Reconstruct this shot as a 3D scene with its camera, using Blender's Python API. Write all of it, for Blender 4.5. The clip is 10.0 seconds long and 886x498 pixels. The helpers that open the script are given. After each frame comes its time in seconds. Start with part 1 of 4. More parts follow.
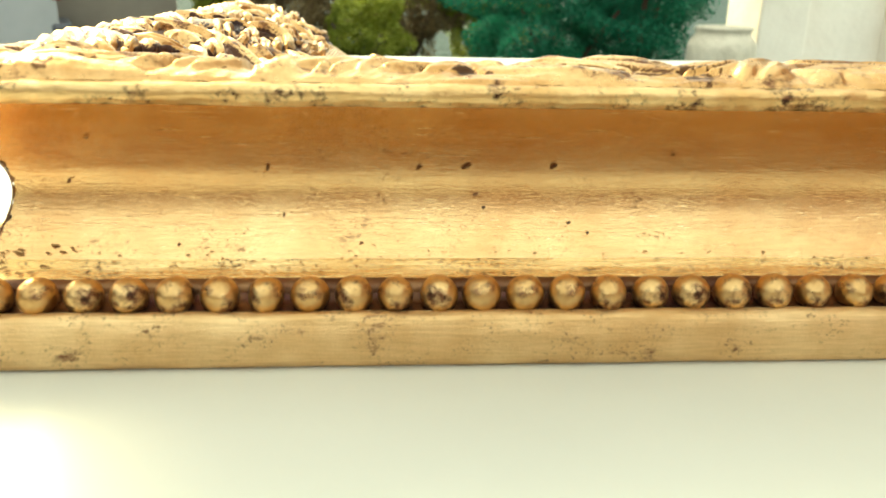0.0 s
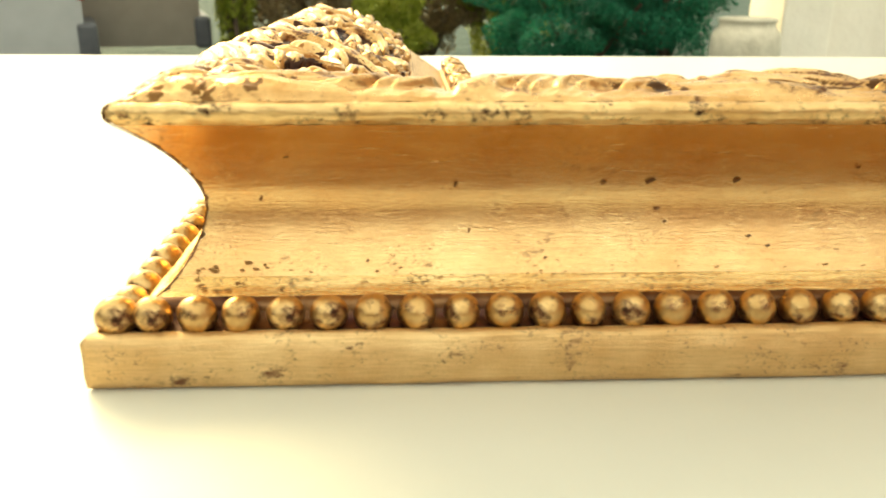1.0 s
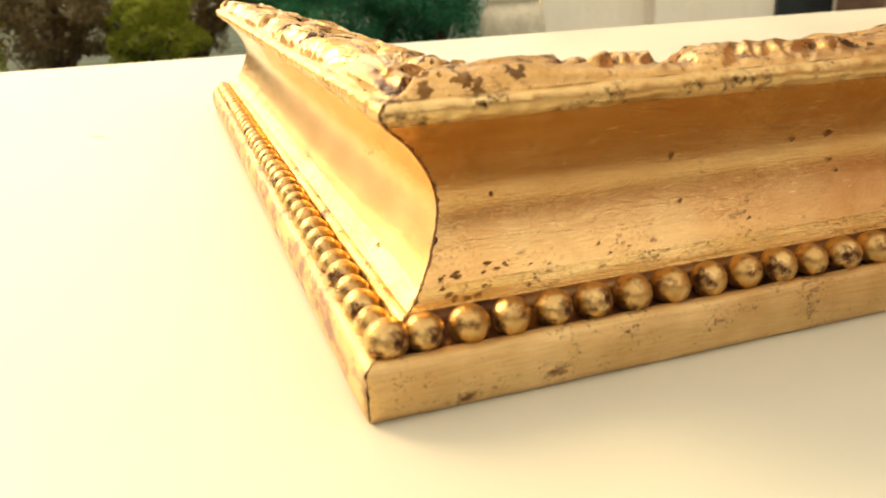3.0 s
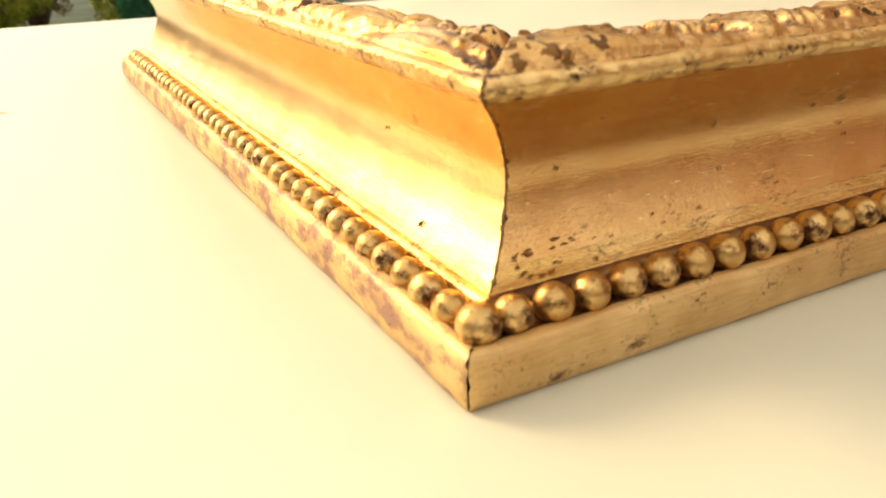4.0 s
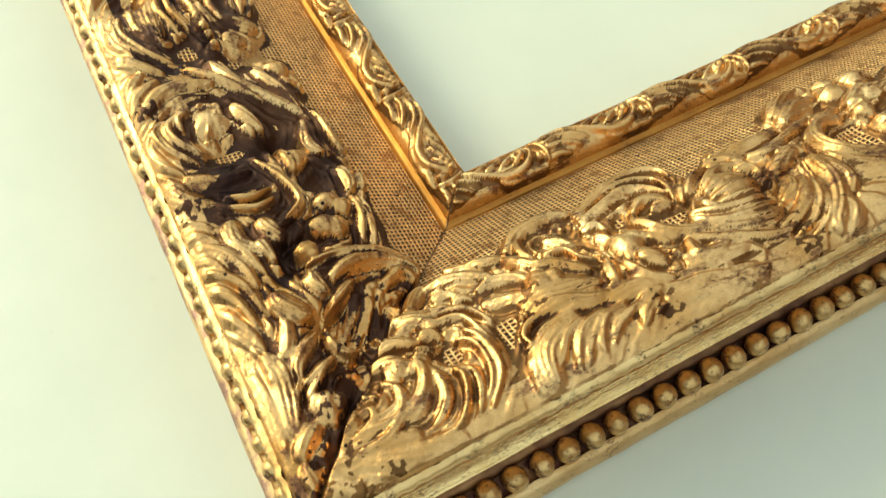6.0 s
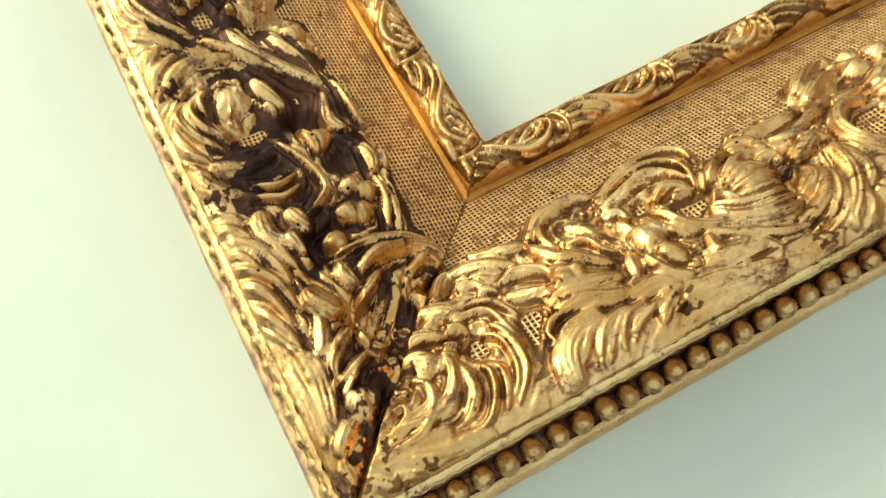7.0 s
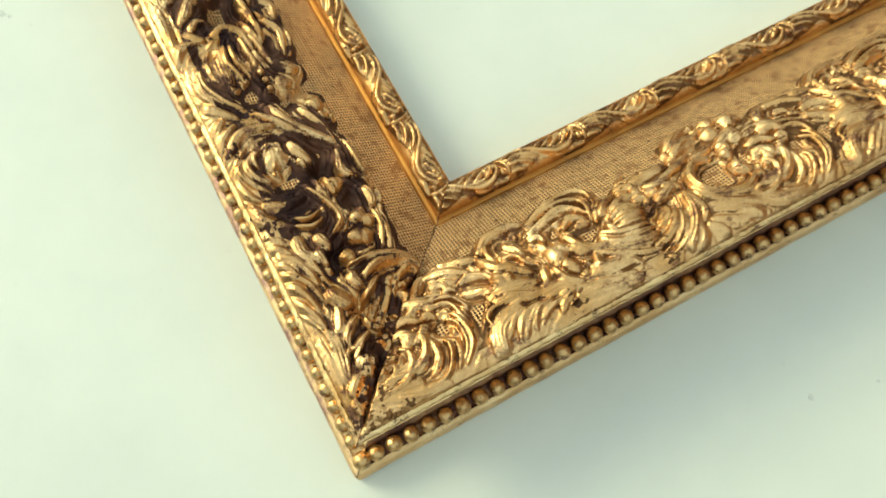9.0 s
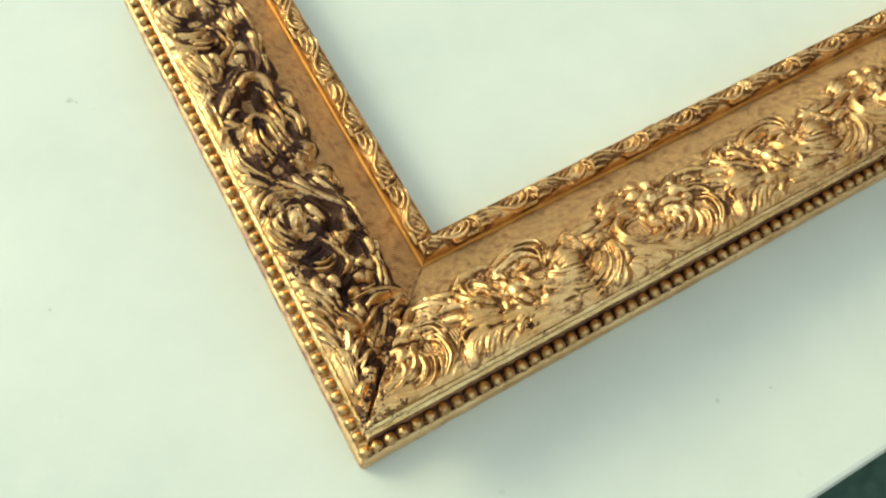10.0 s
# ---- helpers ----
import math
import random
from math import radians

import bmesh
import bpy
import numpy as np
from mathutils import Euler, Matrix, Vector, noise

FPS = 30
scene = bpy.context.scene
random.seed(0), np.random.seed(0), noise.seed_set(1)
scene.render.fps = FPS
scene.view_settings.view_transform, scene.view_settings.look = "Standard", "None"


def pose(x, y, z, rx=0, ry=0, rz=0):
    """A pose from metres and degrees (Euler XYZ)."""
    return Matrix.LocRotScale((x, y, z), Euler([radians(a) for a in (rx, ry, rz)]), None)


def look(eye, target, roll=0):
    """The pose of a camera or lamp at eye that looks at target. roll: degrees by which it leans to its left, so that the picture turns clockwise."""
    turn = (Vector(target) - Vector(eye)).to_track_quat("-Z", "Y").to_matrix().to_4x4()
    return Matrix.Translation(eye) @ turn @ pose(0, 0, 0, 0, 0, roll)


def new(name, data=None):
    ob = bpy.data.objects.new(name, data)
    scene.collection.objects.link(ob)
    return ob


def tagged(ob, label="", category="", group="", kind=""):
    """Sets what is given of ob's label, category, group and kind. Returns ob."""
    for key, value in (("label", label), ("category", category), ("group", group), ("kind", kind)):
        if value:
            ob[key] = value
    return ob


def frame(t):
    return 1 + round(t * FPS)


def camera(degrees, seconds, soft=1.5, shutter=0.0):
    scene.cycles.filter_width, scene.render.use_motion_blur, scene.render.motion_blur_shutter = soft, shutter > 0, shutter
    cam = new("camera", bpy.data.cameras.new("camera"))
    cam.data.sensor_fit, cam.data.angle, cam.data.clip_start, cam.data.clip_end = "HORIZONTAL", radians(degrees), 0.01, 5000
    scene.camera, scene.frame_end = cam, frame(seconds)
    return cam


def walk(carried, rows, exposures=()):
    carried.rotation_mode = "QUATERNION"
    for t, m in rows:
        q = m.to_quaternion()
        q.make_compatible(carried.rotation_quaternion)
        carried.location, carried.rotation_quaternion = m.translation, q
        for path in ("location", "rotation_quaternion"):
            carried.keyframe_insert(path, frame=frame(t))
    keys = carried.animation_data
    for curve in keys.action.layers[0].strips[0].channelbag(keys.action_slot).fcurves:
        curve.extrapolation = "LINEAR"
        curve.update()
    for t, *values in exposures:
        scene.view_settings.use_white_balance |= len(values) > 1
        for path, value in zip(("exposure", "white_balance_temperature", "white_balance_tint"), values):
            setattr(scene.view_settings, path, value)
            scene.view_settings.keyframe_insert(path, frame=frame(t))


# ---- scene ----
cam = camera(58.42, 10.0, 1.5, 0.2)
cam.data.dof.use_dof = True
cam.data.dof.focus_distance = 0.21
cam.data.dof.aperture_fstop = 33.0
PATH = [
    (0, (0.08378, -0.12301, 0.06386), (0.10572, 0.15998, -0.03327), 1.29),
    (0.5, (0.07258, -0.12433, 0.06479), (0.09189, 0.15955, -0.03029), 0.95),
    (1, (0.05341, -0.12110, 0.06725), (0.06853, 0.16167, -0.03182), 0.48),
    (1.5, (0.02992, -0.11399, 0.06447), (0.04515, 0.16888, -0.03428), -0.33),
    (2, (0.00983, -0.11083, 0.06261), (0.03858, 0.17106, -0.03593), -1.39),
    (2.2, (0.00299, -0.11050, 0.06349), (0.04025, 0.17086, -0.03373), -2.04),
    (3.3, (-0.03259, -0.09569, 0.06670), (0.07389, 0.16454, -0.03790), -2.26),
    (3.5, (-0.04074, -0.09034, 0.06465), (0.07448, 0.16612, -0.03999), -2.31),
    (4, (-0.04926, -0.08437, 0.06806), (0.08221, 0.15853, -0.04906), -1.33),
    (4.5, (-0.05318, -0.08107, 0.12187), (0.07647, 0.13850, -0.03618), -0.05),
    (5, (-0.04389, -0.07555, 0.17082), (0.06398, 0.12506, -0.02442), -0.84),
    (5.5, (-0.00356, -0.05427, 0.20638), (0.07923, 0.11261, -0.02877), -1.66),
    (5.7, (0.00850, -0.04662, 0.20838), (0.08581, 0.10786, -0.03689), -1.74),
    (6.8, (0.02492, -0.00395, 0.21233), (0.07718, 0.09294, -0.06674), 0.17),
    (7, (0.02248, -0.00605, 0.22555), (0.07391, 0.08789, -0.05469), 0.45),
    (7.5, (0.01593, -0.01574, 0.27551), (0.06547, 0.07105, -0.00736), 1.79),
    (8, (0.01526, -0.01498, 0.27222), (0.06543, 0.06804, -0.01167), 3.41),
    (8.5, (0.01679, -0.01208, 0.27354), (0.06697, 0.06869, -0.01099), 3.97),
    (9, (0.01436, -0.02460, 0.32077), (0.06713, 0.05727, 0.03703), 4.67),
    (9.5, (0.00408, -0.04335, 0.38251), (0.06306, 0.04375, 0.10156), 5.63),
    (10, (-0.00482, -0.05189, 0.40235), (0.06202, 0.04112, 0.12508), 6.93),
]
EXPOSURES = [
    (0.0, 1.38, 8200, -12),
    (1.0, 1.26, 9800, -7),
    (2.0, 1.04, 12900, 1),
    (3.5, 0.85, 11200, 6),
    (4.5, 0.74, 10200, 3),
    (5.3, 0.52, 7700, -16),
    (7.5, 0.66, 7000, -19),
    (10.0, 0.47, 6600, -17),
]
walk(cam, [(t, look(eye, target, roll)) for t, eye, target, roll in PATH], EXPOSURES)

# ---- light: low sun from behind and beyond the frame's outer corner, thin bright haze over the sky ----
SUN_UP, SUN_TURN = 31.0, -36.0
world = bpy.data.worlds.new("world")
scene.world = world
world.use_nodes = True
wn = world.node_tree.nodes
sky = wn.new("ShaderNodeTexSky")
sky.sky_type = "NISHITA"
sky.sun_disc = False
sky.air_density, sky.dust_density, sky.ozone_density = 0.9, 2.0, 0.8
sky.sun_elevation = radians(SUN_UP)
sky.sun_rotation = radians(SUN_TURN)
world.node_tree.links.new(sky.outputs[0], wn["Background"].inputs[0])
wn["Background"].inputs[1].default_value = 0.1
haze = wn.new("ShaderNodeBackground")
haze.inputs[0].default_value, haze.inputs[1].default_value = (0.985, 0.98, 0.965, 1), 0.54
whole = wn.new("ShaderNodeAddShader")
world.node_tree.links.new(wn["Background"].outputs[0], whole.inputs[0])
world.node_tree.links.new(haze.outputs[0], whole.inputs[1])
world.node_tree.links.new(whole.outputs[0], wn["World Output"].inputs[0])
sun = new("sun", bpy.data.lights.new("sun", "SUN"))
sun.data.energy, sun.data.angle, sun.data.color = 1.25, radians(22.0), (1.0, 0.86, 0.6)
sun.matrix_world = look((9 * math.cos(radians(SUN_UP)) * math.sin(radians(SUN_TURN)), 9 * math.cos(radians(SUN_UP)) * math.cos(radians(SUN_TURN)), 9 * math.sin(radians(SUN_UP))), (0, 0, 0))


# ---- materials ----
def shader(name):
    m = bpy.data.materials.new(name)
    m.use_nodes = True
    nt = m.node_tree
    return m, nt, nt.nodes["Principled BSDF"]


def node(nt, kind, links=None, **values):
    n = nt.nodes.new(kind)
    for key, value in values.items():
        if key in n.inputs:
            n.inputs[key].default_value = value
    for key, sock in (links or {}).items():
        nt.links.new(sock, n.inputs[key])
    return n


def ramp(nt, sock, stops):
    n = nt.nodes.new("ShaderNodeValToRGB")
    while len(n.color_ramp.elements) < len(stops):
        n.color_ramp.elements.new(0.5)
    for e, (at, c) in zip(n.color_ramp.elements, stops):
        e.position = at
        e.color = (*c, 1) if len(c) == 3 else (c[0], c[0], c[0], 1)
    nt.links.new(sock, n.inputs[0])
    return n.outputs[0]


def mixed(nt, fac, a, b):
    n = nt.nodes.new("ShaderNodeMix")
    n.data_type = "RGBA"
    for sock, value in ((n.inputs[0], fac), (n.inputs[6], a), (n.inputs[7], b)):
        if isinstance(value, (tuple, float)):
            sock.default_value = (*value, 1) if isinstance(value, tuple) else value
        else:
            nt.links.new(value, sock)
    return n.outputs[2]


def stretched(nt, scale):
    tc = nt.nodes.new("ShaderNodeTexCoord")
    mp = node(nt, "ShaderNodeMapping", {"Vector": tc.outputs["Object"]})
    mp.inputs["Scale"].default_value = scale
    return mp.outputs[0]


def pinned(nt, col, chance):
    """Sparse dark pin holes, half a millimetre wide."""
    cell = nt.nodes.new("ShaderNodeTexVoronoi")
    nt.links.new(stretched(nt, (1, 1, 1)), cell.inputs["Vector"])
    cell.inputs["Scale"].default_value = 170.0
    sep = node(nt, "ShaderNodeSeparateColor", {0: cell.outputs["Color"]})
    dot = ramp(nt, cell.outputs["Distance"], [(0.075, (1,)), (0.1, (0,))])
    few = ramp(nt, sep.outputs[0], [(1 - chance - 0.01, (0,)), (1 - chance, (1,))])
    both = node(nt, "ShaderNodeMath", {0: dot, 1: few})
    both.operation = "MULTIPLY"
    return mixed(nt, both.outputs[0], col, (0.02, 0.01, 0.008))


def gold(name, pale, deep, rough=0.34, streak=(40, 900, 900), spots=0.35, bole=0.25, relief=0.35, metal=0.9, patina=(0.055, 0.022, 0.012), pin=0.0, clay=(0.19, 0.08, 0.04), fine=900.0):
    """Burnished leaf over red clay: tone drifts, streaks along the rail, dark specks, rubbed clay."""
    m, nt, p = shader(name)
    broad = node(nt, "ShaderNodeTexNoise", {"Vector": stretched(nt, (1, 1, 1))}, Scale=55.0, Detail=4.0, Roughness=0.6)
    grain = node(nt, "ShaderNodeTexNoise", {"Vector": stretched(nt, streak)}, Scale=1.0, Detail=5.0, Roughness=0.65)
    speck = node(nt, "ShaderNodeTexNoise", {"Vector": stretched(nt, (1, 1, 1))}, Scale=fine, Detail=3.0, Roughness=0.7)
    patch = node(nt, "ShaderNodeTexNoise", {"Vector": stretched(nt, (0.6, 1, 1))}, Scale=170.0, Detail=6.0, Roughness=0.72)
    col = mixed(nt, ramp(nt, broad.outputs[0], [(0.32, (0,)), (0.68, (1,))]), deep, pale)
    col = mixed(nt, ramp(nt, grain.outputs[0], [(0.4, (0.2,)), (0.58, (0,))]), col, tuple(0.55 * c for c in deep))
    worn = ramp(nt, patch.outputs[0], [(0.66 - 0.12 * bole, (0,)), (0.74 - 0.1 * bole, (1,))])
    col = mixed(nt, worn, col, clay)
    dots = ramp(nt, speck.outputs[0], [(0.74 - 0.12 * spots, (0,)), (0.79 - 0.12 * spots, (1,))])
    near = node(nt, "ShaderNodeMath", {0: dots, 1: ramp(nt, patch.outputs[0], [(0.48, (0,)), (0.62, (1,))])})
    near.operation = "MULTIPLY"
    col = mixed(nt, near.outputs[0], col, patina)
    if pin:
        col = pinned(nt, col, pin)
    nt.links.new(col, p.inputs["Base Color"])
    both = node(nt, "ShaderNodeMath", {0: worn, 1: near.outputs[0]})
    both.operation = "MAXIMUM"
    nt.links.new(ramp(nt, both.outputs[0], [(0.0, (metal,)), (1.0, (0.72,))]), p.inputs["Metallic"])
    nt.links.new(ramp(nt, grain.outputs[0], [(0.3, (rough + 0.1,)), (0.7, (rough - 0.05,))]), p.inputs["Roughness"])
    hsum = node(nt, "ShaderNodeMath", {0: grain.outputs[0], 1: speck.outputs[0]})
    bump = node(nt, "ShaderNodeBump", {"Height": hsum.outputs[0]}, Strength=relief, Distance=0.0002)
    nt.links.new(bump.outputs[0], p.inputs["Normal"])
    return m


GOLD_COVE = gold("gilded_cove", (0.95, 0.65, 0.34), (0.82, 0.48, 0.22), 0.19, (160, 3200, 3200), 1.25, 0.15, 0.4, 1.0, (0.3, 0.14, 0.05), fine=1700.0)
GOLD_LEAF = gold("gilded_carving", (0.86, 0.55, 0.27), (0.52, 0.26, 0.085), 0.29, (500, 500, 500), 1.4, 0.95, 0.6, 0.94, pin=0.35)
GOLD_BEAD = gold("gilded_bead", (0.92, 0.65, 0.33), (0.54, 0.31, 0.12), 0.3, (300, 300, 300), 1.7, 1.35, 0.7, 0.97)
BOLE_AND_SHADE = gold("red_brown_clay_and_shade", (0.34, 0.18, 0.085), (0.07, 0.026, 0.021), 0.42, (300, 300, 300), 0.9, 1.1, 0.5, 0.85)


# Gilding for the grooves: old toning plus painted shade, darker for the side rail.
DARK_GROOVE_SHADE = gold("dark_toning_and_groove_shade", (0.12, 0.052, 0.028), (0.026, 0.011, 0.011), 0.42, (300, 300, 300), 0.9, 0.5, 0.6, 0.8)
BROWN_GROOVE_SHADE = gold("brown_toning_and_groove_shade", (0.3, 0.145, 0.05), (0.065, 0.028, 0.015), 0.4, (300, 300, 300), 1.2, 0.7, 0.6, 0.88)
GOLD_STAINED = gold("stained_gilding", (0.97, 0.7, 0.36), (0.8, 0.5, 0.2), 0.23, (110, 1500, 1500), 1.7, 0.35, 0.7, 1.0, (0.1, 0.05, 0.025), fine=1300.0)
STAIN = gold("brown_stain", (0.4, 0.22, 0.08), (0.14, 0.065, 0.03), 0.35, (300, 300, 300), 0.9, 0.5, 0.6, 0.9)
GOLD_RUBBED = gold("rubbed_gilding", (0.84, 0.6, 0.32), (0.62, 0.4, 0.22), 0.5, (60, 700, 700), 1.1, 1.7, 0.5, 0.7, clay=(0.36, 0.2, 0.17))

GOLD_LIP = gold("stained_lip_gilding", (0.95, 0.69, 0.36), (0.66, 0.38, 0.15), 0.36, (110, 900, 900), 1.9, 0.85, 0.8, 0.97)
GOLD_BASE = gold("matt_base_gilding", (0.89, 0.64, 0.35), (0.68, 0.42, 0.19), 0.42, (120, 2600, 2600), 1.5, 0.55, 0.8, 0.92, (0.2, 0.1, 0.05), fine=1300.0)
# Channel wear and stains, darkened further to stand for shade under the cove.
WORN_SHADED_CHANNEL = gold("worn_shaded_channel_gilding", (0.24, 0.12, 0.06), (0.04, 0.016, 0.02), 0.38, (300, 300, 300), 1.2, 1.3, 0.7, 0.88, clay=(0.12, 0.045, 0.05))
# Deep orange for the sight fillet, its cast shadow put into the colour.
ORANGE_SHADE_GOLD = gold("orange_shade_gilding", (0.62, 0.31, 0.08), (0.4, 0.17, 0.04), 0.42, (35, 900, 900), 0.8, 0.5, 0.4, 0.8)


def linen(name):
    m, nt, p = shader(name)
    v = stretched(nt, (1, 1, 1))
    sep = node(nt, "ShaderNodeSeparateXYZ", {0: v})
    waves = []
    for axis in (0, 1):
        k = node(nt, "ShaderNodeMath", {0: sep.outputs[axis]})
        k.operation, k.inputs[1].default_value = "MULTIPLY", 2 * math.pi / (0.00135, 0.0012)[axis]
        w = node(nt, "ShaderNodeMath", {0: k.outputs[0]})
        w.operation = "SINE"
        waves.append(w.outputs[0])
    w = node(nt, "ShaderNodeMath", {0: waves[0], 1: waves[1]})
    w.operation = "MAXIMUM"
    n = node(nt, "ShaderNodeTexNoise", {"Vector": stretched(nt, (1, 1, 1))}, Scale=420.0, Detail=4.0)
    n2 = node(nt, "ShaderNodeTexNoise", {"Vector": stretched(nt, (1, 1, 1))}, Scale=230.0, Detail=5.0)
    uneven = node(nt, "ShaderNodeMath", {0: n.outputs[0]})
    uneven.operation, uneven.inputs[1].default_value = "MULTIPLY", 1.5
    h = node(nt, "ShaderNodeMath", {0: w.outputs[0], 1: uneven.outputs[0]})
    half = node(nt, "ShaderNodeMath", {0: h.outputs[0]})
    half.operation, half.inputs[1].default_value = "MULTIPLY", 0.5
    col = mixed(nt, ramp(nt, half.outputs[0], [(0.34, (0.0,)), (0.7, (1.0,))]), (0.11, 0.047, 0.023), (0.87, 0.55, 0.265))
    col = mixed(nt, ramp(nt, n2.outputs[0], [(0.53, (0.0,)), (0.66, (0.8,))]), col, (0.3, 0.13, 0.05))
    col = pinned(nt, col, 0.5)
    nt.links.new(col, p.inputs["Base Color"])
    p.inputs["Metallic"].default_value = 0.85
    p.inputs["Roughness"].default_value = 0.42
    bump = node(nt, "ShaderNodeBump", {"Height": h.outputs[0]}, Strength=1.0, Distance=0.0003)
    nt.links.new(bump.outputs[0], p.inputs["Normal"])
    return m


LINEN = linen("gilded_linen")


def plain(name, a, b, scale, rough=0.5, metal=0.0, relief=0.0, detail=4.0):
    m, nt, p = shader(name)
    n = node(nt, "ShaderNodeTexNoise", {"Vector": stretched(nt, (1, 1, 1))}, Scale=scale, Detail=detail, Roughness=0.6)
    nt.links.new(ramp(nt, n.outputs[0], [(0.35, a), (0.65, b)]), p.inputs["Base Color"])
    p.inputs["Roughness"].default_value, p.inputs["Metallic"].default_value = rough, metal
    if relief:
        bump = node(nt, "ShaderNodeBump", {"Height": n.outputs[0]}, Strength=relief, Distance=1.0 / scale)
        nt.links.new(bump.outputs[0], p.inputs["Normal"])
    return m




def laminate(name):
    """White laminate with faint smudges and a few small grey marks."""
    m, nt, p = shader(name)
    cloud = node(nt, "ShaderNodeTexNoise", {"Vector": stretched(nt, (1, 1, 1))}, Scale=11.0, Detail=5.0, Roughness=0.6)
    marks = node(nt, "ShaderNodeTexNoise", {"Vector": stretched(nt, (1, 1, 1))}, Scale=60.0, Detail=5.0, Roughness=0.6)
    col = mixed(nt, ramp(nt, cloud.outputs[0], [(0.35, (0,)), (0.65, (1,))]), (0.61, 0.62, 0.57), (0.665, 0.668, 0.61))
    col = mixed(nt, ramp(nt, marks.outputs[0], [(0.7, (0,)), (0.78, (0.35,))]), col, (0.4, 0.41, 0.4))
    nt.links.new(col, p.inputs["Base Color"])
    nt.links.new(ramp(nt, cloud.outputs[0], [(0.3, (0.3,)), (0.7, (0.42,))]), p.inputs["Roughness"])
    return m


TABLE = laminate("white_laminate")
SMUDGE = plain("grey_smudge", (0.46, 0.47, 0.45), (0.56, 0.57, 0.53), 300.0, 0.5)
METAL = plain("grey_metal", (0.3, 0.3, 0.31), (0.36, 0.36, 0.37), 30.0, 0.4, 0.8)
GRASS = plain("grass", (0.014, 0.038, 0.038), (0.035, 0.075, 0.062), 3.0, 0.9, relief=0.5)


# ---- helpers for meshes ----
def grid_mesh(name, pts, material, closed=False, flip=False, rim=None):
    """A smooth sheet through an array of rows x columns x 3."""
    a, b = pts.shape[:2]
    i = np.arange(a * b).reshape(a, b)
    if closed:
        i = np.concatenate([i, i[:, :1]], 1)
    q = np.stack([i[:-1, :-1], i[1:, :-1], i[1:, 1:], i[:-1, 1:]], -1).reshape(-1, 4)
    if flip:
        q = q[:, ::-1]
    me = bpy.data.meshes.new(name)
    me.from_pydata(pts.reshape(-1, 3).tolist(), [], q.tolist())
    me.polygons.foreach_set("use_smooth", [True] * len(me.polygons))
    me.materials.append(material)
    if rim:
        me.materials.append(rim)
        c = q.shape[0] // (a - 1)
        col, row = np.arange(len(q)) % c, np.arange(len(q)) // c
        low = row >= a - 2 if closed else (col < max(1, c // 12)) | (col >= c - max(1, c // 12))
        me.polygons.foreach_set("material_index", low.astype(int).tolist())
    return me


def part(name, me, parent, label=""):
    ob = new(name, me)
    ob.parent = parent
    return tagged(ob, label)


def bm_mesh(name, bm, material, smooth=False):
    me = bpy.data.meshes.new(name)
    bm.to_mesh(me)
    bm.free()
    me.materials.append(material)
    if smooth:
        me.polygons.foreach_set("use_smooth", [True] * len(me.polygons))
    return me


def box(bm, x0, y0, z0, x1, y1, z1, bevel=0.0, segments=2):
    v = bmesh.ops.create_cube(bm, size=1, matrix=Matrix.LocRotScale(((x0 + x1) / 2, (y0 + y1) / 2, (z0 + z1) / 2), None, (x1 - x0, y1 - y0, z1 - z0)))["verts"]
    if bevel:
        bmesh.ops.bevel(bm, geom=list({e for k in v for e in k.link_edges}), offset=bevel, segments=segments, affect="EDGES", profile=0.5)


# ---- ground and table ----
bm = bmesh.new()
bmesh.ops.create_grid(bm, x_segments=2, y_segments=2, size=400)
tagged(new("ground", bm_mesh("ground", bm, GRASS)), "dark grass ground round the table", "ground", kind="structure").location.z = -0.73

table = tagged(new("table"), "white laminate garden table under the frame", "table")
table.location.z = -0.73
bm = bmesh.new()
box(bm, -0.62, -0.122, 0.705, 0.98, 0.57, 0.73, 0.004, 3)
part("tabletop", bm_mesh("tabletop", bm, TABLE), table)
for x in (-0.56, 0.92):
    for y in (-0.07, 0.52):
        bm = bmesh.new()
        box(bm, x - 0.02, y - 0.02, 0, x + 0.02, y + 0.02, 0.705, 0.004)
        part("leg", bm_mesh("leg", bm, METAL), table, "grey metal leg")

# small grey smudges on the tabletop
for x, y, r in ((-0.0536, 0.2667, 0.0022), (-0.0505, 0.2640, 0.0012), (-0.105, 0.150, 0.0012), (0.176, -0.058, 0.0014), (0.205, -0.066, 0.001)):
    bm = bmesh.new()
    ring = [bm.verts.new((r * math.cos(q) * random.uniform(0.5, 1.3), r * math.sin(q) * random.uniform(0.4, 1.1), 0)) for q in np.linspace(0, 2 * math.pi, 12)[:-1]]
    bm.faces.new(ring)
    part("smudge", bm_mesh("smudge", bm, SMUDGE), table, "faint grey smudge").matrix_basis = pose(x, y, 0.7302, 0, 0, random.uniform(0, 180))

# ---- picture frame corner: two mitred rails ----
FRONT, SIDE, PITCH = 0.46, 0.315, 0.0075
def soft_line(points, n):
    """An even curve of n points through the given corners (Catmull-Rom)."""
    p = np.array(points, float)
    p = np.vstack([2 * p[0] - p[1], p, 2 * p[-1] - p[-2]])
    out = []
    for t in np.linspace(0, len(p) - 3 - 1e-6, n):
        k = int(t)
        f = t - k
        a, b, c, d = p[k:k + 4]
        out.append(0.5 * (2 * b + (c - a) * f + (2 * a - 5 * b + 4 * c - d) * f * f + (3 * b - a - 3 * c + d) * f ** 3))
    return np.array(out)


